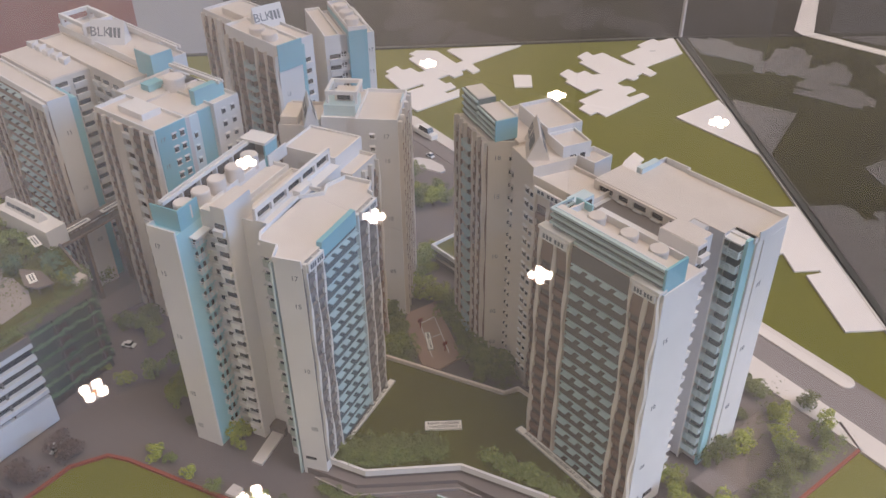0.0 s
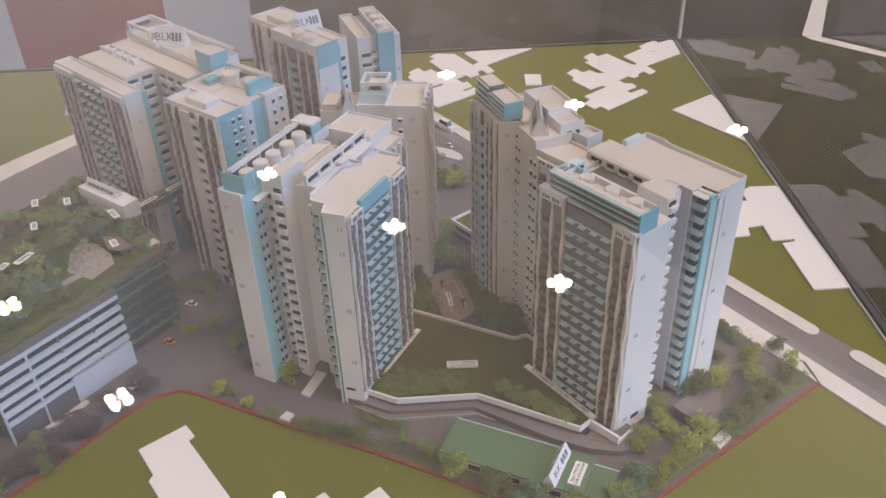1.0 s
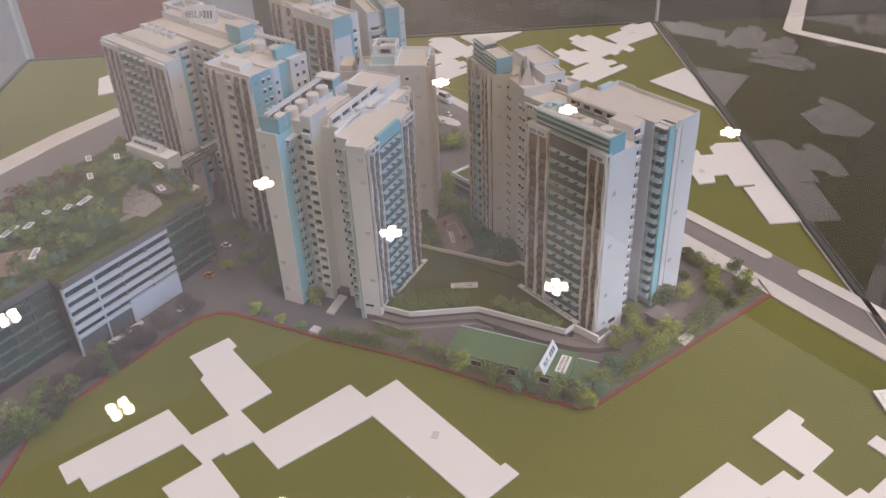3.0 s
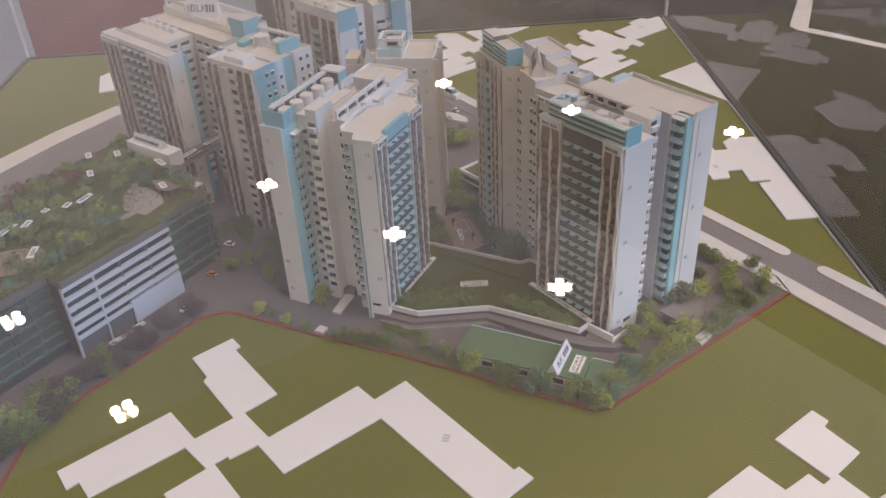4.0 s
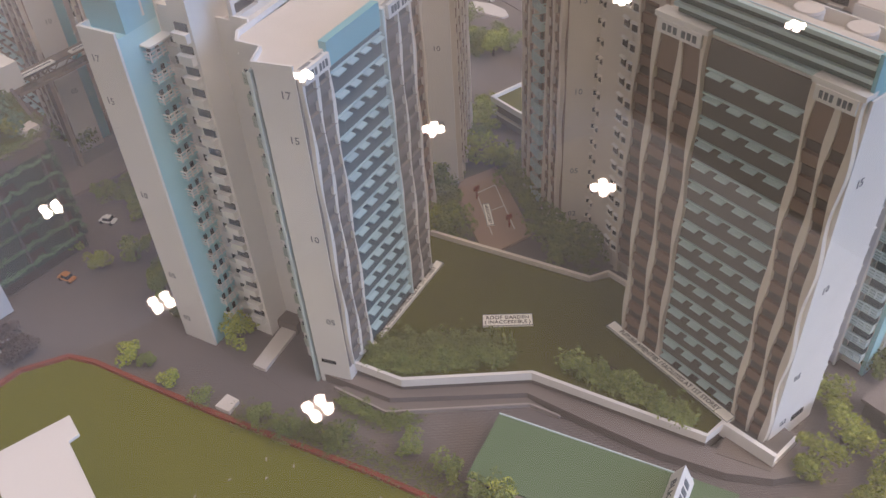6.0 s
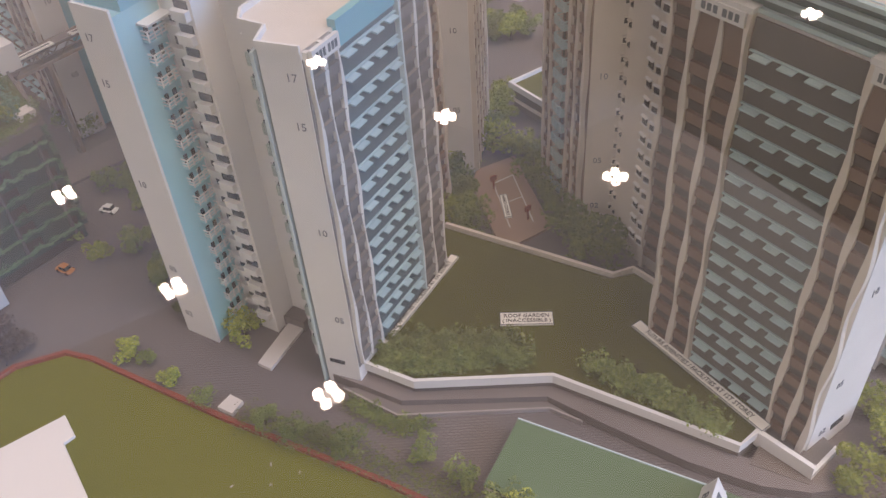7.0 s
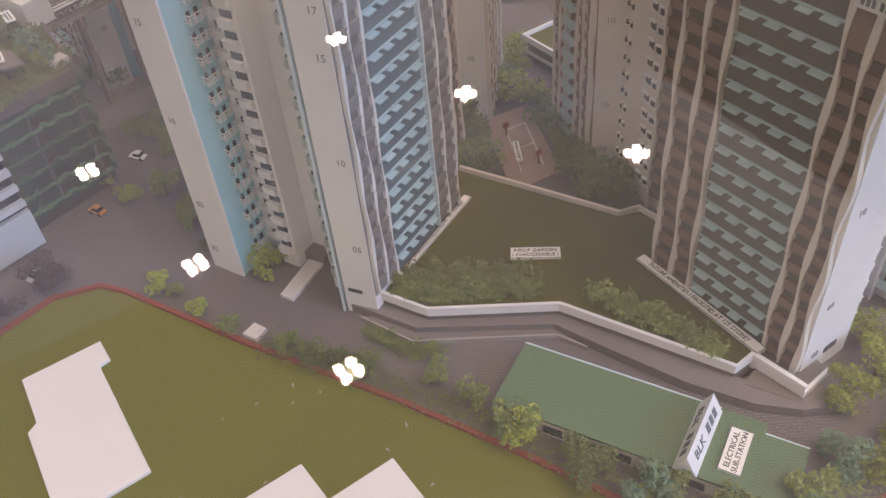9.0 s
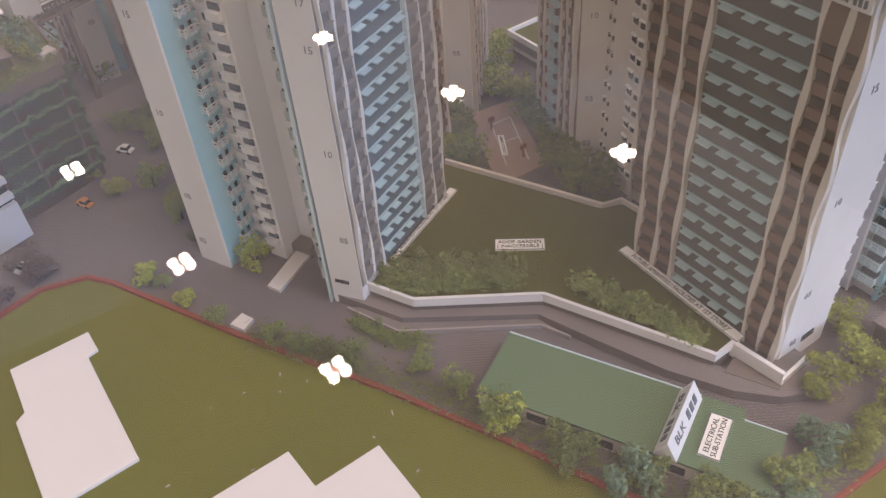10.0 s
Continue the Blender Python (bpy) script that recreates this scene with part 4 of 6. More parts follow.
def canopy_rows(e, F, x0, x1, k0, k1, n=4, hood=None, dz=0.0):
    """Storeys of windows under pale teal hoods, with a thin ledge at each floor."""
    w = (x1 - x0) / n
    ww = round(w * 0.6, 4)
    L = round(x1 - x0, 4)
    for k in range(k0, k1 + 1):
        z = ZK(k) - P / 2 + dz
        inst("ledge", f"ledge_{L}_{(hood or TEAL).name}", lambda: boxes((0, -0.0024, 0.0116, L, 0, 0.0125)), [hood or TEAL], e, F @ pose(x0, 0, z))
        for i in range(n):
            # the outer hoods are wider than the middle ones
            wi = round(ww * (1.12 if i in (0, n - 1) else 0.92), 4)
            m = F @ pose(x0 + (i + 0.5) * w, 0, z)
            inst("hood", f"hood_{wi}_{(hood or TEAL).name}", lambda: canopy_mesh(wi), [hood or TEAL], e, m)
            inst("window", f"hwin_{wi}", lambda: boxes((-wi / 2 + 0.0006, -0.0009, 0.0032, -0.0003, 0, 0.0102), (0.0003, -0.0009, 0.0032, wi / 2 - 0.0006, 0, 0.0102)), [DARK], e, m)


def hood_window_mesh(w, h):
    bm = boxes((-w / 2, -0.0006, -h / 2, w / 2, 0.0, h / 2, 0), (-w / 2 - 0.0006, -0.0022, h / 2, w / 2 + 0.0006, 0, h / 2 + 0.0008, 1), (-w / 2 - 0.0006, -0.0016, -h / 2 - 0.0008, w / 2 + 0.0006, 0, -h / 2, 1))
    for v in bm.verts:
        if v.co.y < -0.002:
            v.co.z -= 0.0005
    return bm


def window_column(e, F, k0, k1, w=0.0042, h=0.0056, frame_mat=None, name="window"):
    fm = frame_mat or WHITE
    for k in range(k0, k1 + 1):
        inst(name, f"win_{w}_{h}_{fm.name}", lambda: hood_window_mesh(w, h), [DARK, fm], e, F @ pose(0, 0, ZK(k)))


def slot_mesh(w):
    """An open landing: a dark slot over a white sill that juts out."""
    bm = boxes((-w / 2, -0.0006, -0.0012, w / 2, 0, 0.0045, 0), (-w / 2 - 0.0006, -0.004, -0.0068, w / 2 + 0.0006, 0, -0.0012, 1), (-w / 2 - 0.0008, -0.0046, -0.0014, w / 2 + 0.0008, 0, -0.0006, 1))
    return bm


def slot_column(e, F, k0, k1, w):
    for k in range(k0, k1 + 1):
        inst("landing", f"slot_{w}", lambda: slot_mesh(w), [DARK, WHITE], e, F @ pose(0, 0, ZK(k)))


def balcony_mesh(w, d=0.0075):
    """A slab with an open rail of posts and three bars, and two small panes behind."""
    bm = boxes((-w / 2, -d, -0.0068, w / 2, 0, -0.006, 2))
    for z in (-0.0048, -0.0026, -0.0002):
        t = 0.001 if z > -0.001 else 0.0007
        box(bm, -w / 2, -d, z, w / 2, -d + 0.0005, z + t)
        for x in (-w / 2, w / 2 - 0.0005):
            box(bm, x, -d + 0.0005, z, x + 0.0005, 0, z + t)
    for i in range(4):
        x = -w / 2 + i * (w - 0.0006) / 3
        box(bm, x, -d - 0.0001, -0.006, x + 0.0008, -d + 0.0006, 0.0008, 0)
    for i in range(2):
        x = -w * 0.25 + i * w * 0.45
        box(bm, x - 0.0014, -0.0007, -0.0045, x + 0.0014, 0, 0.0015, 1)
    return bm


def balcony_column(e, F, k0, k1, w, material=None, pane=None, d=0.0075, slab=None):
    mm = material or PALECYAN
    for k in range(k0, k1 + 1):
        inst("balcony", f"balc_{w}_{d}_{mm.name}_{(pane or DARK).name}", lambda: balcony_mesh(w, d), [mm, pane or DARK, slab or mm], e, F @ pose(0, 0, ZK(k)))


def numerals(e, F, ks, size=0.007):
    for k in ks:
        text_part("storey_number", f"{k:02d}", size, NUMINK, e, F @ pose(0, -0.0002, ZK(k), 90))


def tower(x, y, ang, lab):
    return empty("tower_block", pose(x, y, 0, 0, 0, ang), label=lab, category="model building", group="tower blocks")


def mass(e, x0, y0, x1, y1, z1, material, z0=0.0, parapet=0.0045, roof=None):
    """A wall block with its own roof deck and parapet."""
    part("wall", boxes((x0, y0, z0, x1, y1, z1)), material, e)
    if parapet:
        part("roof", boxes((x0 + 0.0015, y0 + 0.0015, z1, x1 - 0.0015, y1 - 0.0015, z1 + 0.0008)), roof or ROOF, e)
        part("parapet", ring(x0, y0, x1, y1, z1, z1 + parapet, 0.0015), material, e)


def tank(e, x, y, z, r=0.0085, h=0.012):
    def build():
        bm = bmesh.new()
        bmesh.ops.create_cone(bm, cap_ends=True, radius1=r, radius2=r, depth=h, segments=28, matrix=pose(0, 0, h / 2))
        bmesh.ops.create_cone(bm, cap_ends=True, radius1=r * 0.98, radius2=r * 0.9, depth=0.001, segments=28, matrix=pose(0, 0, h + 0.0005))
        return bm
    inst("water_tank", f"tank_{r}_{h}", build, [ROOF], e, pose(x, y, z))


def bar_sign(e, F, x0, x1, z0, z1, n=6):
    """A white name board whose number is shown as bars."""
    b = boxes((x0, -0.0062, z0, x1, -0.004, z1))
    b.transform(F)
    s = part("name_board", b, WHITE, e)
    w = (x1 - x0) / (n + 2)
    for i in range(n):
        xx = x0 + w * (i + 1 + (0.5 if i >= n // 2 else 0))
        b = boxes((xx, -0.0065, z0 + (z1 - z0) * 0.25, xx + w * 0.65, -0.0061, z0 + (z1 - z0) * 0.75))
        b.transform(F)
        part("number_bar", b, INKBLUE, s)


def tower_a():
    e = tower(0.2815, 0.5172, 28.8, "white and cyan high-rise block with waving fins and teal window hoods")
    # front slab
    poly = [(-0.002, 0), (0.1155, 0), (0.118, 0.006), (0.132, 0.011), (0.131, 0.038), (0.11, 0.045), (0.098, 0.04), (0.082, 0.058), (0.02, 0.055), (0.01, 0.048), (0.01, 0.031), (-0.006, 0.0245)]
    part("wall", prism(poly, 0.0, 0.2575), WHITE, e)
    part("roof", prism(poly, 0.2575, 0.2585), ROOF, e, "pale beige flat roof")
    part("parapet", prism(strip(poly[1:] + [poly[0]], 0.0016), 0.2575, 0.2622), WHITE, e)
    F = face("-y", 0)
    part("panel", boxes((-0.0015, -0.0006, 0.0235, 0.115, 0, 0.254)), GREYBAY, e, "grey facade panel")
    # the blue of this panel and its hoods carries the bluish light
    part("panel", boxes((0.025, -0.001, 0.0235, 0.0815, -0.0006, 0.254)), BLUEWALL, e, "grey facade panel with blue side light in its colour")
    L, R = [0.0009, 0.012, 0.0238], [0.0835, 0.099, 0.1138]
    for xs, ph in ((L, 0.4), (R, 2.0)):
        bays(e, F, xs, 3, 17, GREYBAY)
        ribs(e, F, xs, 0.0255, 0.258, ph, WHITE)
    canopy_rows(e, F, 0.0255, 0.0812, 3, 17, 4, hood=BLUETEAL, dz=-0.0045)
    part("column", boxes((0.0812, -0.0045, 0.0255, 0.0828, 0, 0.258)), PALECYAN, e)
    part("cyan_band", boxes((0.026, -0.0022, 0.2475, 0.0812, 0.003, 0.263)), CYAN, e, "cyan parapet band")
    bar_sign(e, F, -0.0005, 0.0228, 0.2505, 0.2595)
    bar_sign(e, F, 0.085, 0.1125, 0.2505, 0.2595)
    part("foot", boxes((0.02, -0.0005, 0.0178, 0.115, 0, 0.0235)), TAUPE2, e)
    # end wall with its numbers
    E1 = pose(-0.002, 0, 0, 0, 0, -80.7)
    numerals(e, E1 @ pose(-0.0075, 0, 0), (5, 10, 15, 17))
    b = boxes((-0.021, -0.0006, 0.0235, -0.01, 0, 0.0265))
    b.transform(E1)
    part("vent", b, DARK, e)
    part("strip", prism([(-0.0078, 0.0256), (0.01, 0.0312), (0.01, 0.0328), (-0.0086, 0.0272)], 0, 0.256), STRIP, e, "pale green corner strip")
    window_column(e, on("-x", 0.01, 0.0365), 2, 17, 0.0036, 0.0062, CREAM)
    balcony_column(e, on("-x", 0.01, 0.0435), 2, 17, 0.0055, STRIP, DARK, 0.0028)
    # link behind
    mass(e, 0.03, 0.055, 0.15, 0.0685, 0.2585, WHITE, parapet=0)
    slot_column(e, on("-x", 0.03, 0.0615), 2, 17, 0.0058)
    mass(e, 0.035, 0.0685, 0.128, 0.0965, 0.2535, WHITE)
    gal = boxes((0.03, 0.0655, 0.2585, 0.15, 0.0685, 0.2625), (0.03, 0.0655, 0.2705, 0.15, 0.0685, 0.2755))
    for i in range(6):
        box(gal, 0.03 + i * 0.0234, 0.0655, 0.2625, 0.033 + i * 0.0234, 0.0685, 0.2705)
    part("gallery", gal, WHITE, e, "white roof gallery wall with openings")
    part("void", boxes((0.031, 0.0685, 0.2628, 0.149, 0.0692, 0.2702)), DARK, e)
    part("gallery", boxes((0.0295, 0.055, 0.2585, 0.0315, 0.0685, 0.2645), (0.085, 0.0575, 0.2585, 0.105, 0.0655, 0.264), (0.1, 0.0455, 0.2585, 0.102, 0.0575, 0.2625)), WHITE, e)
    # left wing: a white end slab, and a cyan core behind it
    part("end_wall", boxes((-0.0135, 0.1188, 0, -0.0118, 0.149, 0.263), (-0.0118, 0.1475, 0, 0.02, 0.149, 0.263)), WHITE, e, "tall white end wall")
    numerals(e, on("-x", -0.0135, 0.1412), (2, 5, 10, 15, 17))
    part("core", boxes((-0.0118, 0.1192, 0, 0.0215, 0.1475, 0.2585)), LIGHTCYAN, e, "cyan wall")
    part("core_parapet", boxes((-0.0045, 0.1192, 0.2585, -0.003, 0.149, 0.279), (-0.003, 0.1192, 0.2585, 0.0215, 0.1207, 0.279)), CYAN, e, "cyan parapet walls")
    balcony_column(e, on("-y", 0.1192, 0.0115), 2, 17, 0.0155, WHITE, DARK, 0.0052, LIGHTCYAN)
    part("balcony_roof", boxes((0.0025, 0.1105, 0.2475, 0.0225, 0.1192, 0.2487)), WHITE, e)
    mass(e, 0.0225, 0.1005, 0.052, 0.1192, 0.2665, WHITE, parapet=0)
    part("wall", boxes((0.0145, 0.0855, 0, 0.0515, 0.1005, 0.2785)), WHITE, e)
    part("roof", boxes((0.0147, 0.0857, 0.2785, 0.0513, 0.1003, 0.2791)), ROOF, e)
    slot_column(e, on("-x", 0.0145, 0.093), 2, 18, 0.0098)
    slot_column(e, on("-x", 0.0225, 0.1098), 2, 17, 0.0078)
    mass(e, 0.052, 0.0965, 0.125, 0.1192, 0.2585, WHITE)
    part("wall", boxes((0.0215, 0.1192, 0, 0.13, 0.1475, 0.2625)), WHITE, e)
    part("roof", boxes((-0.003, 0.1207, 0.2625, 0.13, 0.1475, 0.2633)), ROOF, e)
    part("parapet", boxes((0.0215, 0.118, 0.2625, 0.118, 0.1192, 0.2675), (0.02, 0.1475, 0.2585, 0.13, 0.149, 0.2675)), WHITE, e)
    part("beam", boxes((-0.003, 0.1345, 0.2795, 0.118, 0.137, 0.283), (-0.003, 0.139, 0.2795, 0.118, 0.1405, 0.283)), WHITE, e, "white roof beam")
    for x in (0.022, 0.046, 0.069, 0.093):
        part("post", boxes((x, 0.1352, 0.2633, x + 0.0016, 0.1402, 0.2795)), WHITE, e)
    # dark sheet that stands for the shadow slot behind the beams
    part("shade_wall", boxes((-0.003, 0.1422, 0.2633, 0.118, 0.1432, 0.2785)), TAUPE2, e)
    for x, y in ((0.0121, 0.1275), (0.0345, 0.1262), (0.0568, 0.1262), (0.081, 0.125), (0.1055, 0.126)):
        tank(e, x, y, 0.2633, 0.0084, 0.0132)
    part("penthouse_roof", boxes((0.1175, 0.1155, 0.2818, 0.1372, 0.144, 0.2845)), WHITE, e, "thin white canopy slab")
    part("penthouse_side", boxes((0.118, 0.116, 0.2585, 0.137, 0.118, 0.2818)), CYAN, e, "cyan canopy wall")
    part("penthouse_wall", boxes((0.135, 0.118, 0.2585, 0.137, 0.1435, 0.2818), (0.118, 0.1415, 0.2585, 0.135, 0.1435, 0.2818)), MIDGREY, e)
    part("fin", boxes((0.118, 0.1135, 0.2585, 0.1475, 0.1148, 0.2715)), WHITE, e)
    # stair block towards the next tower
    mass(e, 0.15, 0.042, 0.196, 0.104, 0.247, CREAM)
    window_column(e, on("-x", 0.15, 0.05), 2, 16, 0.0042, 0.0058)
    ribs(e, face("-y", 0.042), [0.168, 0.18, 0.193], 0.0, 0.247, 1.0)
    bays(e, face("-y", 0.042), [0.168, 0.18, 0.193], 2, 16)
    mass(e, 0.15, 0.06, 0.2, 0.12, 0.262, WHITE, z0=0.24, parapet=0.003)
    part("void", boxes((0.1494, 0.066, 0.25, 0.15, 0.085, 0.259)), DARK, e)


def tower_f():
    e = tower(0.4785, 0.678, 48.5, "white high-rise block with a column of dark windows")
    mass(e, 0.0, 0.0, 0.0755, 0.045, 0.258, WHITE)
    mass(e, 0.004, 0.045, 0.0755, 0.082, 0.258, WHITE, parapet=0.003)
    window_column(e, on("-x", 0.0, 0.0275), 2, 17, 0.0048, 0.0052, WHITE)
    numerals(e, on("-x", 0.0, 0.0125), (2, 5, 10, 15, 17))
    part("void_deck", boxes((-0.0006, 0.012, 0.0, 0.0, 0.034, 0.0135)), DARK, e)
    F = face("-y", 0)
    xs = [0.003, 0.018, 0.034, 0.05, 0.066, 0.0745]
    bays(e, F, xs, 2, 17)
    ribs(e, F, xs, 0.003, 0.26, 0.2)
    part("panel", boxes((0.04, 0.0015, 0.258, 0.06, 0.0028, 0.266)), PALECYAN, e)
    part("roof_room", boxes((0.012, 0.046, 0.258, 0.045, 0.08, 0.271)), TEAL, e, "teal roof room")
    fr = boxes((0.016, 0.044, 0.281, 0.05, 0.047, 0.285), (0.016, 0.075, 0.281, 0.05, 0.078, 0.285), (0.016, 0.047, 0.281, 0.019, 0.075, 0.285), (0.047, 0.047, 0.281, 0.05, 0.075, 0.285))
    for x, y in ((0.0165, 0.0445), (0.0165, 0.075), (0.047, 0.0445), (0.047, 0.075)):
        box(fr, x, y, 0.271, x + 0.0025, y + 0.0025, 0.281)
    part("roof_frame", fr, WHITE, e, "white roof frame")
    part("roof_room", boxes((0.024, 0.05, 0.271, 0.045, 0.07, 0.279)), CREAM, e)
    part("void", boxes((0.0234, 0.053, 0.2725, 0.024, 0.067, 0.2775)), DARK, e)
    mass(e, -0.008, 0.085, 0.05, 0.125, 0.252, CREAM)
    part("roof_room", boxes((-0.004, 0.105, 0.2528, 0.03, 0.123, 0.264)), CREAM, e)
    tent_sign(e.matrix_world @ pose(0.006, 0.094, 0.2568, 0, 0, 18), 0.036, 0.026, 0.016, 3)


def tower_b():
    e = tower(0.4655, 0.438, -85.3, "white high-rise block with waving fins, teal hoods and green banded crown")
    part("wall", boxes((0, 0, 0, 0.1285, 0.048, 0.2655)), WHITE, e)
    part("roof", boxes((0.001, 0.001, 0.2655, 0.1275, 0.047, 0.2662)), ROOF, e)
    F = face("-y", 0)
    part("panel", boxes((0.001, -0.0006, 0.0135, 0.1254, 0, 0.264)), TAUPE, e, "dark taupe facade panel")
    part("panel", boxes((0.0375, -0.001, 0.0135, 0.1, -0.0006, 0.264)), FACADE, e)
    L, R = [0.004, 0.0205, 0.036], [0.1015, 0.1148, 0.1256]
    for xs, ph in ((L, 1.3), (R, 0.2)):
        bays(e, F, xs, 2, 16)
        ribs(e, F, xs, 0.0135, 0.2675, ph)
        part("bay_top", boxes((xs[0], -0.0032, ZK(16) + P / 2, xs[-1], 0, 0.2615)), TAUPE, e)
        part("name_frame", boxes((xs[0] - 0.002, -0.0055, 0.2665, xs[-1] + 0.002, 0.004, 0.2695)), WHITE, e)
        bar_sign(e, F, xs[0] + 0.001, xs[-1] - 0.001, 0.2585, 0.2665)
    canopy_rows(e, F, 0.038, 0.0995, 2, 17, 4, dz=-0.0005)
    # crown: a banded front wall, with a sunk deck and tanks behind it
    part("crown", boxes((0.012, 0.0015, 0.2655, 0.1255, 0.011, 0.2865)), DARKTEAL, e, "dark green crown wall")
    for z in (0.2665, 0.2735, 0.2805, 0.2862):
        part("crown_ledge", boxes((0.0105, -0.0012, z, 0.1255, 0.0015, z + 0.0022), (0.0105, 0.0015, z, 0.012, 0.026, z + 0.0022)), TEAL, e)
    part("crown_end", boxes((0.1255, 0.0, 0.2585, 0.1275, 0.026, 0.2885)), CYAN, e, "bright cyan crown end")
    part("crown_roof", boxes((0.012, 0.0015, 0.2865, 0.1255, 0.011, 0.2874)), ROOF, e)
    part("crown_wall", boxes((0.012, 0.0285, 0.2655, 0.03, 0.03, 0.2865)), LIGHTCYAN, e)
    part("crown_deck", boxes((0.012, 0.011, 0.2655, 0.1255, 0.029, 0.2795)), ROOF, e)
    part("crown_wall", boxes((0.045, 0.028, 0.2795, 0.1255, 0.0293, 0.286), (0.02, 0.011, 0.2795, 0.0212, 0.029, 0.286)), WHITE, e)
    for z in (0.2874, 0.2888):
        part("crown_rail", boxes((0.012, 0.0015, z, 0.1255, 0.0021, z + 0.0006)), PALECYAN, e)
    for x in (0.042, 0.075, 0.104):
        tank(e, x, 0.0205, 0.2795, 0.0078, 0.0065)
    part("roof_room", boxes((0.0, 0.03, 0.2655, 0.012, 0.052, 0.28)), PALECYAN, e, "pale cyan roof room")
    part("void", boxes((0.003, 0.0294, 0.269, 0.009, 0.03, 0.277), (0.0121, 0.034, 0.268, 0.0126, 0.049, 0.277)), DARK, e)
    # end wall
    numerals(e, on("+x", 0.1285, 0.012), (2, 5, 10, 15))
    part("vent", boxes((0.1285, 0.022, 0.0165, 0.1291, 0.034, 0.0215)), DARK, e)
    mass(e, 0.012, 0.048, 0.1185, 0.0645, 0.262, WHITE, parapet=0)
    part("wall", boxes((0.081, 0.052, 0.262, 0.1185, 0.0645, 0.2805), (0.081, 0.0645, 0.262, 0.1135, 0.0785, 0.279)), WHITE, e)
    part("roof", boxes((0.0815, 0.0525, 0.2805, 0.118, 0.0642, 0.2811), (0.0815, 0.0645, 0.279, 0.113, 0.078, 0.2796)), ROOF, e)
    slot_column(e, on("+x", 0.1185, 0.0584), 2, 19, 0.0098)
    mass(e, 0.0, 0.0655, 0.0965, 0.088, 0.2575, GREYWHITE, parapet=0)
    part("roof", boxes((0.005, 0.03, 0.2575, 0.1, 0.088, 0.258)), MIDGREY, e)
    # long inner wall with openings under one flat roof
    wall = boxes((-0.017, 0.0865, 0.258, 0.0815, 0.089, 0.2595), (-0.017, 0.0865, 0.2655, 0.0815, 0.089, 0.2685))
    for x in (-0.017, 0.005, 0.022, 0.042, 0.06, 0.0755):
        box(wall, x, 0.0865, 0.2595, x + 0.006, 0.089, 0.2655)
    part("inner_wall", wall, CREAM, e, "cream roof wall with openings")
    part("void", boxes((-0.015, 0.0882, 0.2595, 0.081, 0.089, 0.2655)), DARK, e)
    for x in (-0.009, 0.012, 0.03, 0.049, 0.067):
        part("sill", boxes((x, 0.084, 0.2586, x + 0.009, 0.0865, 0.2596)), WHITE, e)
    # recessed wall with its shade painted as grey, balconies in the corner, cyan strip and the far slab
    part("wall", boxes((0.0, 0.1, 0, 0.1125, 0.112, 0.2685)), GREYWHITE, e, "recessed white wall with its shade in the grey colour")
    part("wall", boxes((0.0815, 0.089, 0.2575, 0.0965, 0.1, 0.2685), (0.0, 0.0885, 0, 0.0965, 0.1, 0.2575)), GREYWHITE, e)
    part("wall", boxes((0.1125, 0.1075, 0, 0.1285, 0.1157, 0.2685)), WHITE, e)
    part("corner_post", boxes((0.1118, 0.0985, 0, 0.1132, 0.1, 0.2685)), WHITE, e)
    balcony_column(e, on("-y", 0.1075, 0.1205), 2, 18, 0.0155, PALECYAN, DARK, 0.0088, TEAL)
    for k in range(2, 19):
        inst("balcony_pane", "b_balcony_pane", lambda: boxes((-0.0065, -0.0008, -0.0052, 0.0065, 0, 0.0042)), [BLUEWALL], e, on("-y", 0.1075, 0.1205) @ pose(0, 0, ZK(k)))
    part("balcony_roof", boxes((0.1125, 0.0985, 0.2655, 0.129, 0.1075, 0.2668)), WHITE, e)
    part("cyan_strip", boxes((0.1285, 0.1045, 0, 0.1315, 0.1157, 0.2685)), LIGHTCYAN, e, "pale cyan wall strip")
    part("wall", boxes((0.0, 0.112, 0, 0.1125, 0.1575, 0.2635), (0.1125, 0.1157, 0, 0.1335, 0.124, 0.2635), (0.1125, 0.124, 0, 0.1345, 0.1575, 0.2635)), WHITE, e)
    part("roof", prism([(-0.017, 0.089), (0.0815, 0.089), (0.0815, 0.1), (0.112, 0.1), (0.112, 0.116), (0.133, 0.116), (0.1335, 0.157), (0.006, 0.157), (0.006, 0.124), (-0.017, 0.124)], 0.2685, 0.2692), ROOF, e, "pale beige flat roof")
    part("wall", prism([(-0.017, 0.0895), (0.0, 0.0895), (0.0, 0.1235), (-0.017, 0.1235)], 0, 0.2685), WHITE, e)
    part("deck_edge", boxes((0.0, 0.112, 0.2635, 0.133, 0.157, 0.2685)), WHITE, e)
    part("parapet", prism(strip([(0.133, 0.117), (0.1338, 0.125), (0.1338, 0.1568), (0.032, 0.1568), (0.032, 0.1605), (0.005, 0.1605), (0.005, 0.124)], 0.0016), 0.2635, 0.2735), WHITE, e)
    part("roof_room", boxes((0.0, 0.1245, 0.25, 0.0065, 0.15, 0.2745)), PALECYAN, e)
    numerals(e, on("+x", 0.1345, 0.132), (2, 5, 10, 15))
    # lift box on the rear roof
    mass(e, -0.058, 0.106, -0.034, 0.131, 0.265, WHITE, parapet=0.0055)
    # lower wing towards the next tower
    mass(e, -0.067, 0.0575, 0.0, 0.1, 0.2585, CREAM, roof=ROOF)
    W = face("-y", 0.0575)
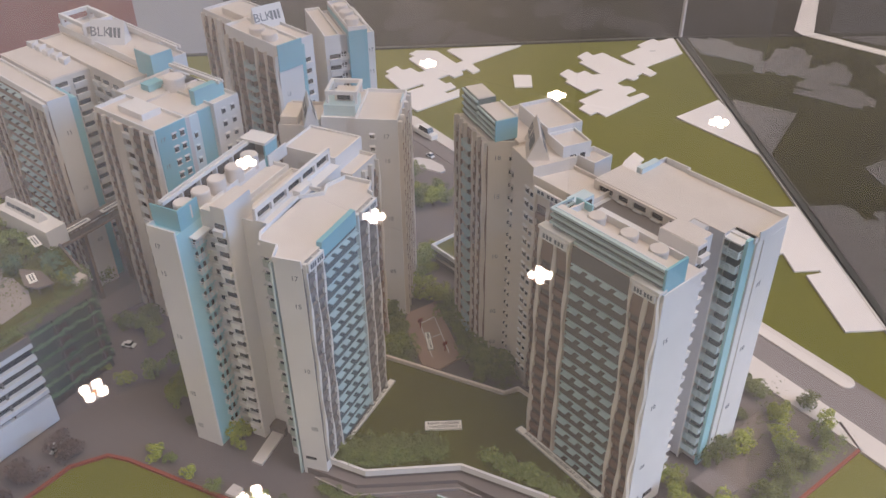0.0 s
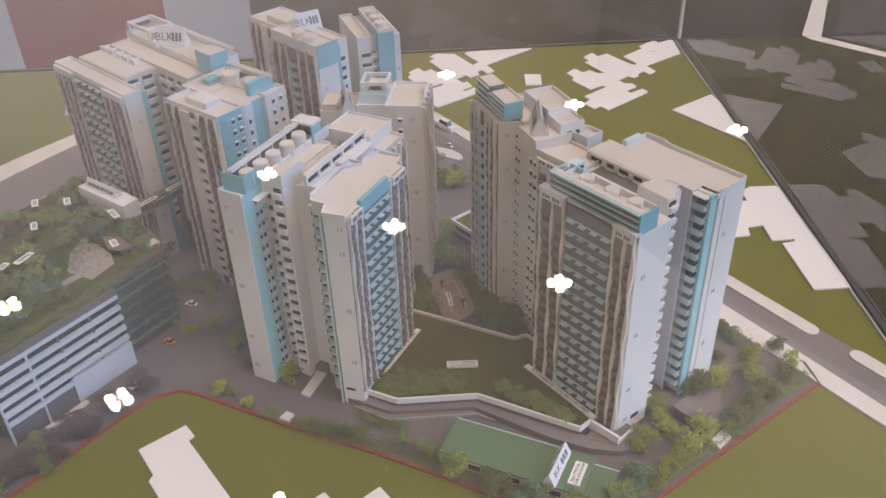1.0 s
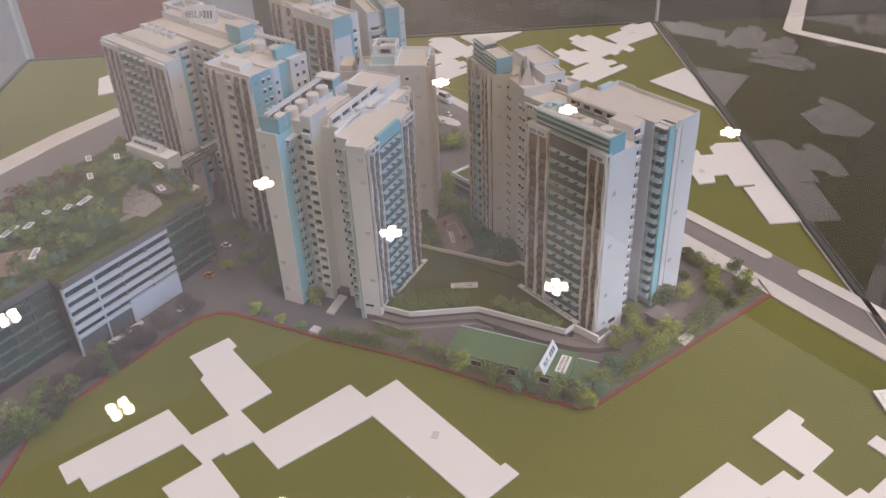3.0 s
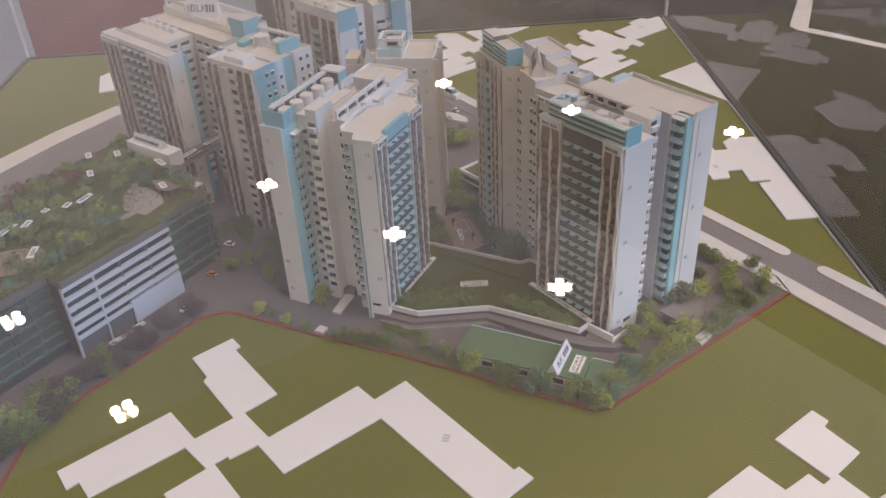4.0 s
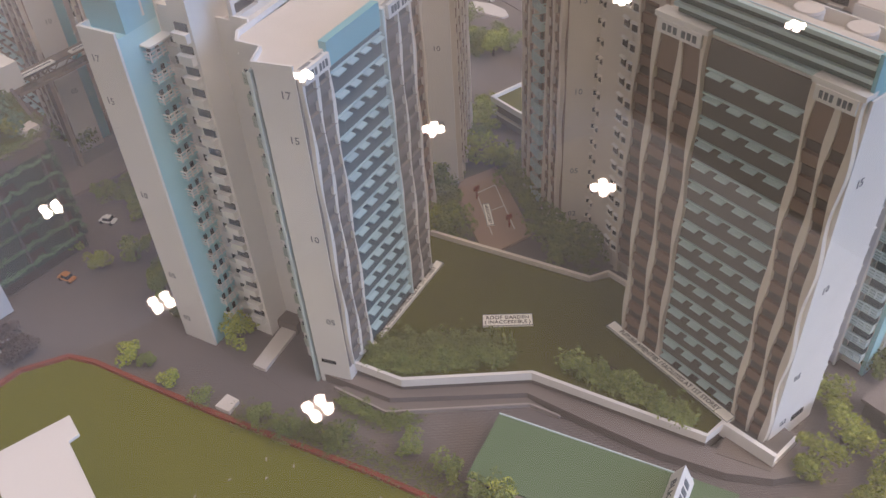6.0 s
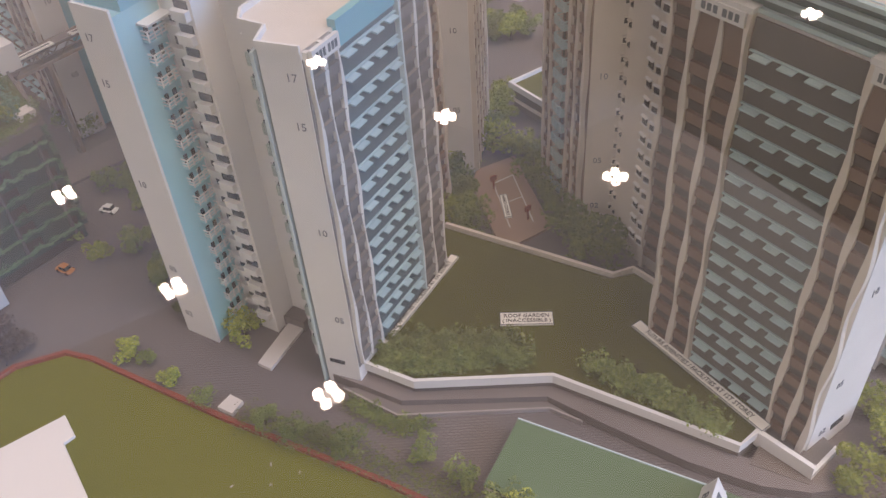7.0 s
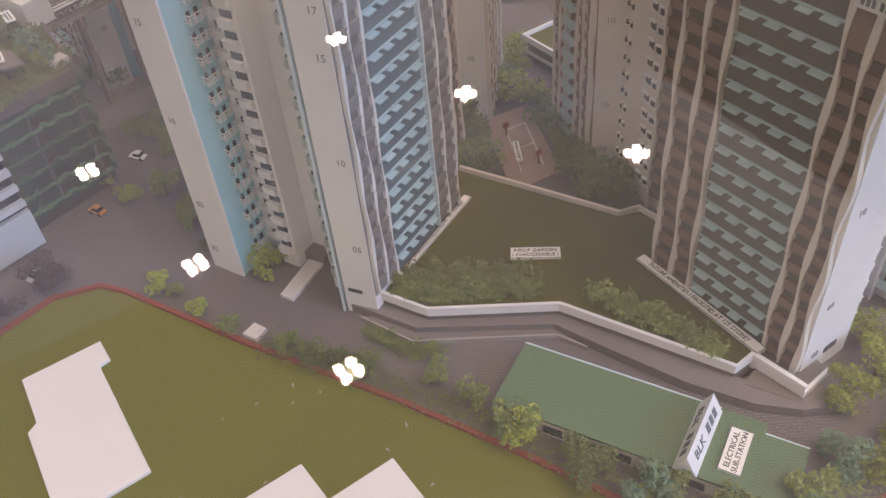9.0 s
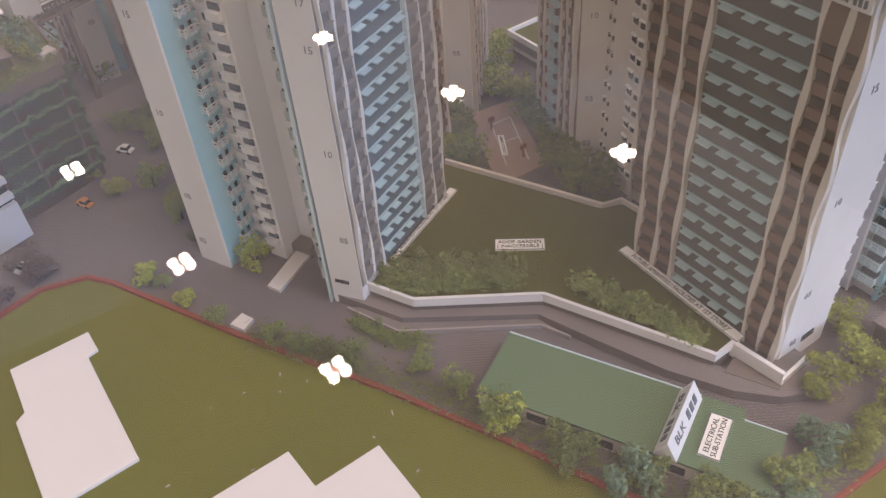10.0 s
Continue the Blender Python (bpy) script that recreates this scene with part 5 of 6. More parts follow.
    bays(e, W, [-0.058, -0.041, -0.024], 2, 16)
    ribs(e, W, [-0.058, -0.041, -0.024], 0.003, 0.252, 0.9)
    bar_sign(e, W, -0.058, -0.024, 0.25, 0.257, 5)
    window_column(e, W @ pose(-0.064, 0, 0), 2, 17, 0.006, 0.0062, WHITE)


def tower_c():
    e = tower(0.5323, 0.6547, -102.3, "cream high-rise block with brown fins and a teal crown")
    part("wall", prism([(0.02, -0.003), (0.092, -0.003), (0.1025, 0.0205), (0.02, 0.0235)], 0, 0.2725), CREAM, e)
    part("roof", prism([(0.021, -0.002), (0.0915, -0.002), (0.1015, 0.0198), (0.021, 0.0225)], 0.2725, 0.2732), ROOF, e)
    part("parapet", prism(strip([(0.06, -0.003), (0.092, -0.003), (0.1025, 0.0205)], 0.0014), 0.2725, 0.276), CREAM, e)
    F = face("-y", -0.003)
    part("panel", boxes((0.0205, -0.0036, 0.0, 0.0915, -0.003, 0.27)), TAUPE, e, "dark taupe facade panel")
    for xs, ph in (([0.022, 0.033, 0.0435], 0.7), ([0.064, 0.0755, 0.0878], 2.2)):
        bays(e, F, xs, 2, 18)
        ribs(e, F, xs, 0.003, 0.274, ph)
    balcony_column(e, F @ pose(0.0535, 0, 0), 2, 18, 0.0155, TEAL)
    E1 = pose(0.092, -0.003, 0, 0, 0, 66)
    numerals(e, E1 @ pose(0.009, 0, 0), (2, 5, 10, 15, 18))
    window_column(e, E1 @ pose(0.0225, 0, 0), 2, 18, 0.0042, 0.0052, CREAM)
    # crown in two steps
    for x0, y0, x1, y1, z1 in ((0.022, 0.003, 0.055, 0.0225, 0.302), (0.056, 0.0035, 0.095, 0.0245, 0.2965)):
        part("crown", boxes((x0, y0, 0.2725, x1, y1, z1)), DARKTEAL, e, "dark green crown wall")
        part("crown_roof", boxes((x0 + 0.001, y0 + 0.001, z1, x1 - 0.001, y1, z1 + 0.0008)), ROOF, e)
        for i in range(4):
            z = 0.277 + i * (z1 - 0.2785) / 3.2
            part("crown_ledge", boxes((x0 - 0.0012, y0 - 0.0018, z, x1, y0, z + 0.002), (x0 - 0.0012, y0, z, x0, y1, z + 0.002)), TEAL, e)
    part("crown_end", boxes((0.095, 0.002, 0.276, 0.0965, 0.0255, 0.2975)), CYAN, e, "cyan crown end")
    part("roof_wall", boxes((0.06, 0.0245, 0.2725, 0.094, 0.026, 0.3)), WHITE, e)
    # next block with hooded windows
    mass(e, 0.03, 0.0235, 0.104, 0.07, 0.27, CREAM)
    mass(e, 0.1035, 0.0165, 0.147, 0.062, 0.27, CREAM, parapet=0.0015)
    window_column(e, on("-y", 0.0165, 0.1075), 2, 17, 0.0028, 0.005, CREAM)
    window_column(e, on("-y", 0.0165, 0.138), 2, 17, 0.006, 0.0062, WHITE)
    mass(e, 0.052, 0.05, 0.112, 0.088, 0.283, WHITE, z0=0.26)
    mass(e, 0.112, 0.05, 0.142, 0.08, 0.279, WHITE, z0=0.262, parapet=0.0035)
    part("void", boxes((0.142, 0.058, 0.263, 0.1426, 0.064, 0.272), (0.142, 0.069, 0.263, 0.1426, 0.074, 0.272)), DARK, e)
    tent_sign(e.matrix_world @ pose(0.117, 0.036, 0.2702, 0, 0, -25), 0.044, 0.027, 0.022, 4, CREAM)


def tower_d():
    e = tower(0.1754, 1.141, -77.3, "white high-rise block with pale fins and green hoods")
    mass(e, 0.0, -0.018, 0.186, 0.007, 0.253, WHITE)
    F = face("-y", -0.018)
    part("panel", boxes((0.001, -0.0188, 0.0, 0.185, -0.018, 0.25)), TAUPE, e, "dark taupe facade panel")
    for xs, ph in (([0.004, 0.02, 0.036, 0.052], 0.5), ([0.134, 0.15, 0.166, 0.183], 1.5)):
        bays(e, F, xs, 2, 16)
        ribs(e, F, xs, 0.003, 0.252, ph)
        part("name_frame", boxes((xs[0] - 0.001, -0.0228, 0.2455, xs[-1] + 0.001, -0.0188, 0.2545)), WHITE, e)
    canopy_rows(e, F, 0.057, 0.13, 2, 17, 4)
    part("cyan_strip", boxes((0.135, 0.007, 0, 0.178, 0.019, 0.248)), CYAN, e, "cyan wall strip")
    numerals(e, on("+x", 0.186, -0.003), (5, 10, 15))
    part("wall", boxes((0.002, 0.016, 0, 0.127, 0.066, 0.2535)), CREAM, e)
    part("roof", boxes((0.004, 0.018, 0.2535, 0.125, 0.064, 0.2543)), ROOF, e)
    for y in (0.028, 0.05):
        slot_column(e, on("+x", 0.127, y), 2, 17, 0.015)
    mass(e, 0.004, 0.066, 0.205, 0.1, 0.255, CREAM, parapet=0.003)
    for x in (0.142, 0.162, 0.184):
        slot_column(e, on("-y", 0.066, x), 2, 17, 0.012)
    mass(e, -0.004, 0.1, 0.205, 0.152, 0.262, WHITE)
    part("beam", boxes((0.0, 0.143, 0.272, 0.2, 0.1455, 0.2755), (0.0, 0.148, 0.272, 0.2, 0.15, 0.2755), (0.05, 0.144, 0.262, 0.052, 0.149, 0.272), (0.16, 0.144, 0.262, 0.162, 0.149, 0.272)), WHITE, e)
    fr = ring(0.0, 0.102, 0.06, 0.144, 0.276, 0.281, 0.004)
    for x, y in ((0.0, 0.102), (0.056, 0.102), (0.0, 0.14), (0.056, 0.14)):
        box(fr, x, y, 0.262, x + 0.004, y + 0.004, 0.276)
    part("roof_frame", fr, WHITE, e)
    tank(e, 0.046, 0.124, 0.2625, 0.0125, 0.012)
    tank(e, 0.165, 0.122, 0.2625, 0.0115, 0.012)
    part("lift_room", boxes((0.188, 0.096, 0.2, 0.222, 0.124, 0.2845)), CYAN, e, "cyan lift room")
    part("roof", boxes((0.189, 0.097, 0.2845, 0.221, 0.123, 0.285)), ROOF, e)
    # low zigzag edge of the roof
    for i in range(5):
        bm = prism([(0.005 + i * 0.02, 0.05), (0.02 + i * 0.02, 0.05), (0.0125 + i * 0.02, 0.062)], 0.2543, 0.261)
        part("zigzag", bm, WHITE, e)
    part("side_wall", boxes((-0.03, -0.006, 0, 0.0, 0.03, 0.205)), WHITE, e, "lower white side slab")
    tent_sign(e.matrix_world @ pose(0.095, 0.118, 0.2628, 0, 0, 35), 0.044, 0.028, 0.022, 3)


def tower_e():
    e = tower(0.2445, 0.9164, -72.3, "white and cyan high-rise block with brown fins")
    e.matrix_world = e.matrix_world @ Matrix.Diagonal((1, 1, 1.04, 1))
    mass(e, 0.02, -0.018, 0.1185, 0.022, 0.252, WHITE)
    F = face("-y", -0.018)
    part("panel", boxes((0.021, -0.0186, 0.0, 0.1175, -0.018, 0.25)), TAUPE, e, "dark taupe facade panel")
    for xs, ph in (([0.0225, 0.036, 0.05], 0.3), ([0.083, 0.1, 0.1165], 1.8)):
        bays(e, F, xs, 2, 17)
        ribs(e, F, xs, 0.003, 0.252, ph)
    part("white_bay", boxes((0.052, -0.022, 0, 0.066, -0.018, 0.25)), CREAM, e)
    slot_column(e, F @ pose(0.0745, 0, 0), 2, 17, 0.013)
    part("cyan_panel", boxes((0.1185, -0.0165, 0.06, 0.1193, 0.021, 0.256)), CYAN, e, "cyan wall panel")
    for y in (0.004, 0.0145):
        window_column(e, on("+x", 0.1193, y), 2, 17, 0.0048, 0.006, WHITE)
    numerals(e, on("+x", 0.1193, -0.01), (5, 10, 15, 17))
    part("column", boxes((0.09, 0.022, 0, 0.114, 0.03, 0.252)), GREYWHITE, e)
    part("column", boxes((0.09, 0.03, 0, 0.111, 0.044, 0.25)), PALECYAN, e)
    window_column(e, on("+x", 0.111, 0.037), 2, 16, 0.004, 0.006, PALECYAN)
    part("wall", boxes((0.05, 0.044, 0, 0.11, 0.062, 0.251)), CYAN, e, "cyan wall")
    part("roof", boxes((0.05, 0.022, 0.25, 0.109, 0.0615, 0.2518)), ROOF, e)
    mass(e, 0.03, 0.062, 0.116, 0.097, 0.25, WHITE)
    for y in (0.074, 0.087):
        window_column(e, on("+x", 0.116, y), 2, 17, 0.0048, 0.006, WHITE)
    part("cyan_panel", boxes((0.092, 0.052, 0.25, 0.1, 0.092, 0.268)), CYAN, e, "cyan roof wall")
    part("beam", boxes((0.02, 0.083, 0.266, 0.104, 0.0855, 0.2695), (0.02, 0.088, 0.266, 0.104, 0.09, 0.2695), (0.025, 0.0835, 0.25, 0.027, 0.089, 0.266), (0.095, 0.0835, 0.25, 0.097, 0.089, 0.266)), WHITE, e)
    tank(e, 0.046, 0.068, 0.2515, 0.0115, 0.014)
    tank(e, 0.08, 0.072, 0.2515, 0.0105, 0.011)
    part("roof_room", boxes((0.045, -0.006, 0.2528, 0.085, 0.018, 0.26)), WHITE, e)
    part("lift_room", boxes((0.014, 0.046, 0.2, 0.028, 0.066, 0.258)), CYAN, e, "cyan lift room")
    mass(e, 0.0, 0.022, 0.05, 0.097, 0.25, CREAM)


def tower_g():
    e = tower(0.446, 1.108, -80, "white high-rise block with brown fins and a cyan end wall")
    mass(e, 0.0, 0.0, 0.1, 0.06, 0.262, WHITE)
    F = face("-y", 0)
    part("panel", boxes((0.001, -0.0006, 0.0, 0.099, 0, 0.258)), TAUPE, e, "dark taupe facade panel")
    for xs, ph in (([0.003, 0.018, 0.033], 0.3), ([0.066, 0.082, 0.098], 1.2)):
        bays(e, F, xs, 2, 17)
        ribs(e, F, xs, 0.003, 0.262, ph)
    part("white_bay", boxes((0.036, -0.004, 0, 0.046, 0, 0.262)), WHITE, e)
    slot_column(e, F @ pose(0.055, 0, 0), 2, 17, 0.014)
    part("roof_room", boxes((0.03, 0.012, 0.2628, 0.08, 0.045, 0.272)), CREAM, e)
    # nearer slab with the cyan end
    mass(e, 0.1, -0.03, 0.208, 0.005, 0.274, WHITE, roof=ROOF)
    G2 = face("-y", -0.03)
    part("panel", boxes((0.101, -0.0306, 0.0, 0.207, -0.03, 0.262)), TAUPE, e, "dark taupe facade panel")
    for xs, ph in (([0.103, 0.12, 0.138], 0.8), ([0.166, 0.186, 0.206], 2.4)):
        bays(e, G2, xs, 2, 17)
        ribs(e, G2, xs, 0.003, 0.266, ph)
    balcony_column(e, G2 @ pose(0.152, 0, 0), 2, 17, 0.018, TEAL)
    part("cyan_panel", boxes((0.208, -0.03, 0.246, 0.2095, 0.006, 0.2795)), CYAN, e, "cyan end wall")
    numerals(e, on("+x", 0.208, -0.02), (5, 10, 15))
    part("column", boxes((0.19, 0.005, 0, 0.2085, 0.01, 0.27)), CYAN, e)
    mass(e, 0.12, 0.01, 0.2, 0.03, 0.27, WHITE)
    slot_column(e, on("+x", 0.2, 0.018), 2, 17, 0.011)
    tank(e, 0.15, -0.016, 0.2748, 0.01, 0.008)
    tank(e, 0.176, -0.016, 0.2748, 0.01, 0.008)
    tent_sign(e.matrix_world @ pose(0.125, 0.018, 0.2708, 0, 0, 80), 0.04, 0.026, 0.02, 3)


def tower_h():
    e = tower(0.5405, 0.979, -105, "white and cyan high-rise block behind the others")
    mass(e, -0.03, 0.0, 0.0765, 0.0195, 0.268, WHITE)
    slot_column(e, on("+x", 0.0765, 0.0115), 2, 17, 0.014)
    mass(e, -0.03, 0.0195, 0.064, 0.031, 0.262, GREYWHITE)
    balcony_column(e, on("+x", 0.064, 0.0255), 2, 17, 0.01, WHITE)
    part("cyan_wall", boxes((-0.03, 0.031, 0, 0.075, 0.055, 0.274)), CYAN, e, "tall cyan wall")
    part("roof", boxes((-0.029, 0.032, 0.274, 0.074, 0.054, 0.2748)), ROOF, e)
    part("parapet", ring(-0.03, 0.031, 0.075, 0.055, 0.274, 0.279, 0.0012), WHITE, e)
    for x in (0.0, 0.026, 0.052):
        tank(e, x, 0.042, 0.2748, 0.009, 0.007)
    mass(e, -0.03, 0.055, 0.068, 0.066, 0.262, WHITE)
    numerals(e, on("+x", 0.068, 0.0605), (10, 15, 17))


tower_a()
tower_f()
tower_b()
tower_c()
tower_d()
tower_e()
tower_g()
tower_h()


# ---- car park with its roof garden ----
FAR_LEAVES = {"bright": (LEAF_BRIGHT, "bright green sponge shrubs on the planted roof"), "mid": (LEAF_MID, "mid green sponge shrubs on the planted roof"), "dark": (LEAF_DARK, "dark green sponge shrubs on the planted roof"),
              "blue": (LEAF_BLUE, "blue-green sponge shrubs on the planted roof"), "rust": (LEAF_RUST, "rust coloured sponge shrubs on the planted roof")}


def car_park():
    M = pose(-0.0537, 0.6964, 0, 0, 0, 19.9)
    e = empty("car_park", M, label="low car park block with white louvres and a planted roof", category="model building")
    # body in the darkened taupe, so the decks look shaded behind the screens
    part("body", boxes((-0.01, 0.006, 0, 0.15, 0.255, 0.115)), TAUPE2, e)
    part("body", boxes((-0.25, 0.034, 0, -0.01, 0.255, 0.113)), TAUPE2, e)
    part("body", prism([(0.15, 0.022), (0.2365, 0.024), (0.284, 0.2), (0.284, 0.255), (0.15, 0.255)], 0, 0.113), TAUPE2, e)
    # front louvre panel
    # dark sheet added for the shade in the gaps
    part("void", boxes((-0.011, 0.0052, 0.034, 0.151, 0.006, 0.106)), DARK, e, "dark sheet standing in for the shade between the louvres")
    for i, z in enumerate((0.1045, 0.0885, 0.0735, 0.0585, 0.0435)):
        part("louvre", boxes((-0.012, 0, z, 0.152, 0.006, z + (0.0105 if i == 0 else 0.0052))), LOUVRE, e)
    part("louvre", boxes((-0.012, 0, 0.0305, 0.07, 0.006, 0.0345)), LOUVRE, e)
    part("panel", boxes((0.07, 0.0, 0.004, 0.152, 0.006, 0.0385)), LOUVRE, e, "plain white wall panel")
    for x in (-0.013, 0.031, 0.07, 0.112):
        part("column", boxes((x, 0.002, 0.0, x + 0.0022, 0.006, 0.108)), LOUVRE if x < 0.05 else MIDGREY, e)
    part("shutter", boxes((-0.01, 0.0035, 0.0, 0.03, 0.006, 0.0305), (0.034, 0.0035, 0, 0.069, 0.006, 0.0305)), MIDGREY, e, "grey roller shutters")
    part("apron", boxes((0.022, -0.008, 0.0, 0.076, -0.001, 0.004)), KERB, e)
    # green screened sides with a ledge and plants at each deck
    for x0, x1, y in ((-0.25, -0.012, 0.034), (0.1525, 0.236, 0.022)):
        for i in range(6):
            z = 0.014 + i * 0.0165
            part("deck_ledge", boxes((x0, y - 0.004, z, x1, y, z + 0.0045)), MESHGREEN, e)
            n = int((x1 - x0) / 0.028)
            for k in range(n):
                xx = x0 + (k + 0.5) * (x1 - x0) / n
                inst("screen", "cp_screen", lambda: boxes((-0.0125, -0.0012, 0, 0.0125, 0, 0.0105)), [MESHGREEN], e, pose(xx, y, z + 0.005))
                inst("post", "cp_post", lambda: boxes((-0.0007, -0.005, 0, 0.0007, 0, 0.0165)), [MIDGREY], e, pose(xx + 0.014, y, z))
        part("roof_band", boxes((x0, y - 0.005, 0.108, x1, y, 0.1185)), BROWN, e)
    side = pose(0.2365, 0.024, 0, 0, 0, 74.9)
    b = boxes((0, -0.003, 0, 0.182, 0, 0.113))
    b.transform(side)
    part("end_screen", b, MESHGREEN, e)
    for i in range(6):
        b = boxes((0, -0.007, 0.014 + i * 0.0165, 0.182, -0.003, 0.0185 + i * 0.0165))
        b.transform(side)
        part("deck_ledge", b, MESHGREEN, e)
    roof = [(-0.25, 0.03), (-0.012, 0.03), (-0.012, 0.001), (0.152, 0.001), (0.152, 0.018), (0.2, 0.018), (0.243, 0.027), (0.29, 0.2), (0.29, 0.257), (-0.25, 0.257)]
    part("roof", prism(roof, 0.1155, 0.1172), TURF, e, "planted roof garden")
    part("parapet", prism(strip(roof + [roof[0]], 0.0025), 0.1105, 0.1195), BROWN, e)
    part("path", prism(strip([(0.06, 0.045), (0.09, 0.075), (0.13, 0.062), (0.15, 0.06)], 0.012), 0.1172, 0.1178), STONE, e, "pale garden path")
    part("path", prism([(0.142, 0.078), (0.149, 0.04), (0.185, 0.045), (0.196, 0.066), (0.2, 0.1), (0.19, 0.122), (0.168, 0.11)], 0.1172, 0.118), STONE, e, "pale garden path")
    part("path", prism(strip([(0.19, 0.115), (0.215, 0.14), (0.22, 0.18)], 0.011), 0.1172, 0.1179), STONE, e, "pale garden path")
    part("play_floor", prism([(-0.045, 0.087), (-0.03, 0.068), (0.004, 0.06), (0.024, 0.08), (0.025, 0.097), (0.005, 0.118), (-0.012, 0.133), (-0.04, 0.12)], 0.1172, 0.118), COURT, e, "reddish play floor")
    part("play_floor", prism([(-0.09, 0.16), (-0.03, 0.17), (-0.03, 0.2), (-0.09, 0.195)], 0.1172, 0.118), COURT, e, "reddish play floor")
    for x, y, h in ((-0.022, 0.085, 0.009), (-0.008, 0.092, 0.007), (-0.004, 0.105, 0.006)):
        part("play_post", boxes((x - 0.0008, y - 0.0008, 0.118, x + 0.0008, y + 0.0008, 0.118 + h), (x - 0.004, y - 0.0006, 0.118 + h - 0.0012, x + 0.004, y + 0.0006, 0.118 + h)), TRUNK, e)
    # lift block
    part("lift_block", boxes((0.2555, 0.112, 0.1172, 0.28, 0.208, 0.14)), WHITE, e, "white lift block on the roof")
    board = prism([(0.2625, 0.135), (0.2625, 0.2), (0.2745, 0.2), (0.2745, 0.135)], 0.14, 0.151)
    for v in board.verts:
        if v.co.z > 0.145:
            v.co.x = 0.2685 + (0.0008 if v.co.x > 0.2685 else -0.0008)
    part("lift_board", board, WHITE, e, "folded white name board")
    for i in range(6):
        part("number_bar", boxes((0.2632, 0.143 + i * 0.009, 0.1432, 0.2652, 0.149 + i * 0.009, 0.1472)), INKBLUE, e)
    part("shelter_roof", prism([(0.192, 0.062), (0.197, 0.047), (0.212, 0.04), (0.217, 0.07), (0.206, 0.094)], 0.127, 0.129), BROWN, e, "brown shelter roof")
    for x, y in ((0.197, 0.062), (0.2, 0.051), (0.211, 0.046), (0.206, 0.088)):
        part("shelter_post", boxes((x - 0.0007, y - 0.0007, 0.1172, x + 0.0007, y + 0.0007, 0.127)), TRUNK, e)
    part("stair_hood", boxes((0.23, 0.03, 0.1172, 0.243, 0.042, 0.1235)), KERB, e)
    for x, y, a, big in ((0.2035, 0.066, 70, 1.0), (0.2035, 0.2311, 60, 1.1), (0.2299, 0.1982, 60, 1.1), (0.1693, 0.1808, 60, 1.1), (0.1199, 0.1263, 12, 1.5), (0.0963, 0.1317, 20, 0.8), (0.0382, 0.1357, 25, 1.0), (0.015, 0.1452, 15, 1.9), (0.244, 0.1186, 75, 1.4), (0.002, 0.068, 40, 1.5), (0.072, 0.145, 10, 0.6)):
        on_shelter = x == 0.2035 and y < 0.1
        q = M @ pose(x, y, 0.1291 if on_shelter else 0.1325, 0, 0, a)
        c = empty("garden_label", q, label="small white label card on the roof garden", category="label", group="roof garden labels")
        part("card", boxes((-0.0085 * big, -0.0042, 0, 0.0085 * big, 0.0042, 0.001)), PAPER, c)
        part("stick", boxes((-0.0004, -0.0004, -0.0001 if on_shelter else -0.015, 0.0004, 0.0004, 0)), TRUNK, c)
        for k in range(2):
            part("text_bar", boxes((-0.006 * big, -0.0022 + k * 0.0026, 0.001, 0.006 * big, -0.0008 + k * 0.0026, 0.0012)), INKBLUE, c)
    rnd = random.Random(3)
    placed, far = 0, {}
    while placed < 285:
        x, y = rnd.uniform(-0.24, 0.275), rnd.uniform(0.036, 0.248)
        paved = (0.138 < x < 0.202 and 0.035 < y < 0.122) or (0.185 < x < 0.22 and 0.035 < y < 0.1) or (-0.046 < x < 0.028 and 0.058 < y < 0.135)
        if x > 0.232 + 0.047 * (y - 0.027) / 0.173 or (0.248 < x and 0.105 < y < 0.215) or (paved and rnd.random() < 0.93):
            continue
        p = M @ Vector((x, y, 0))
        rust = (0.13 < x < 0.18 and y > 0.185) or (0.03 < x < 0.09 and y > 0.19)
        kind = "rust" if rust and rnd.random() < 0.45 else rnd.choice(("mid", "mid", "mid", "bright", "bright", "dark", "dark", "blue", "rust" if y > 0.2 else "mid"))
        size = rnd.uniform(0.0085, 0.0142)
        if y < 0.125 and x > -0.12:
            tree(kind, p.x, p.y, size, 0.1168)
        else:
            far.setdefault(kind, []).append(pose(p.x, p.y, 0.1168, 0, 0, rnd.uniform(0, 360)) @ Matrix.Diagonal((size * 1.22, size * 1.22, size * 1.22, 1)))
        placed += 1
    # the shrubs at the back of the roof, one mass for each kind of leaf
    for kind, places in far.items():
        bm = bmesh.new()
        for i, m in enumerate(places):
            one = crown_mesh(i % 4 * 7 + len(kind), 10 + i % 3, 420, 0.1)
            one.transform(m)
            me = bpy.data.meshes.new("crown")
            one.to_mesh(me)
            one.free()
            bm.from_mesh(me)
            bpy.data.meshes.remove(me)
        leaf, lab = FAR_LEAVES[kind]
        tagged(link_mesh("shrubs", bm, leaf), kind="stuff", label=lab, category="planting")
    p = M @ Vector((0.1125, 0.0971, 0))
    tree("bright", p.x, p.y, 0.0115, 0.1168)


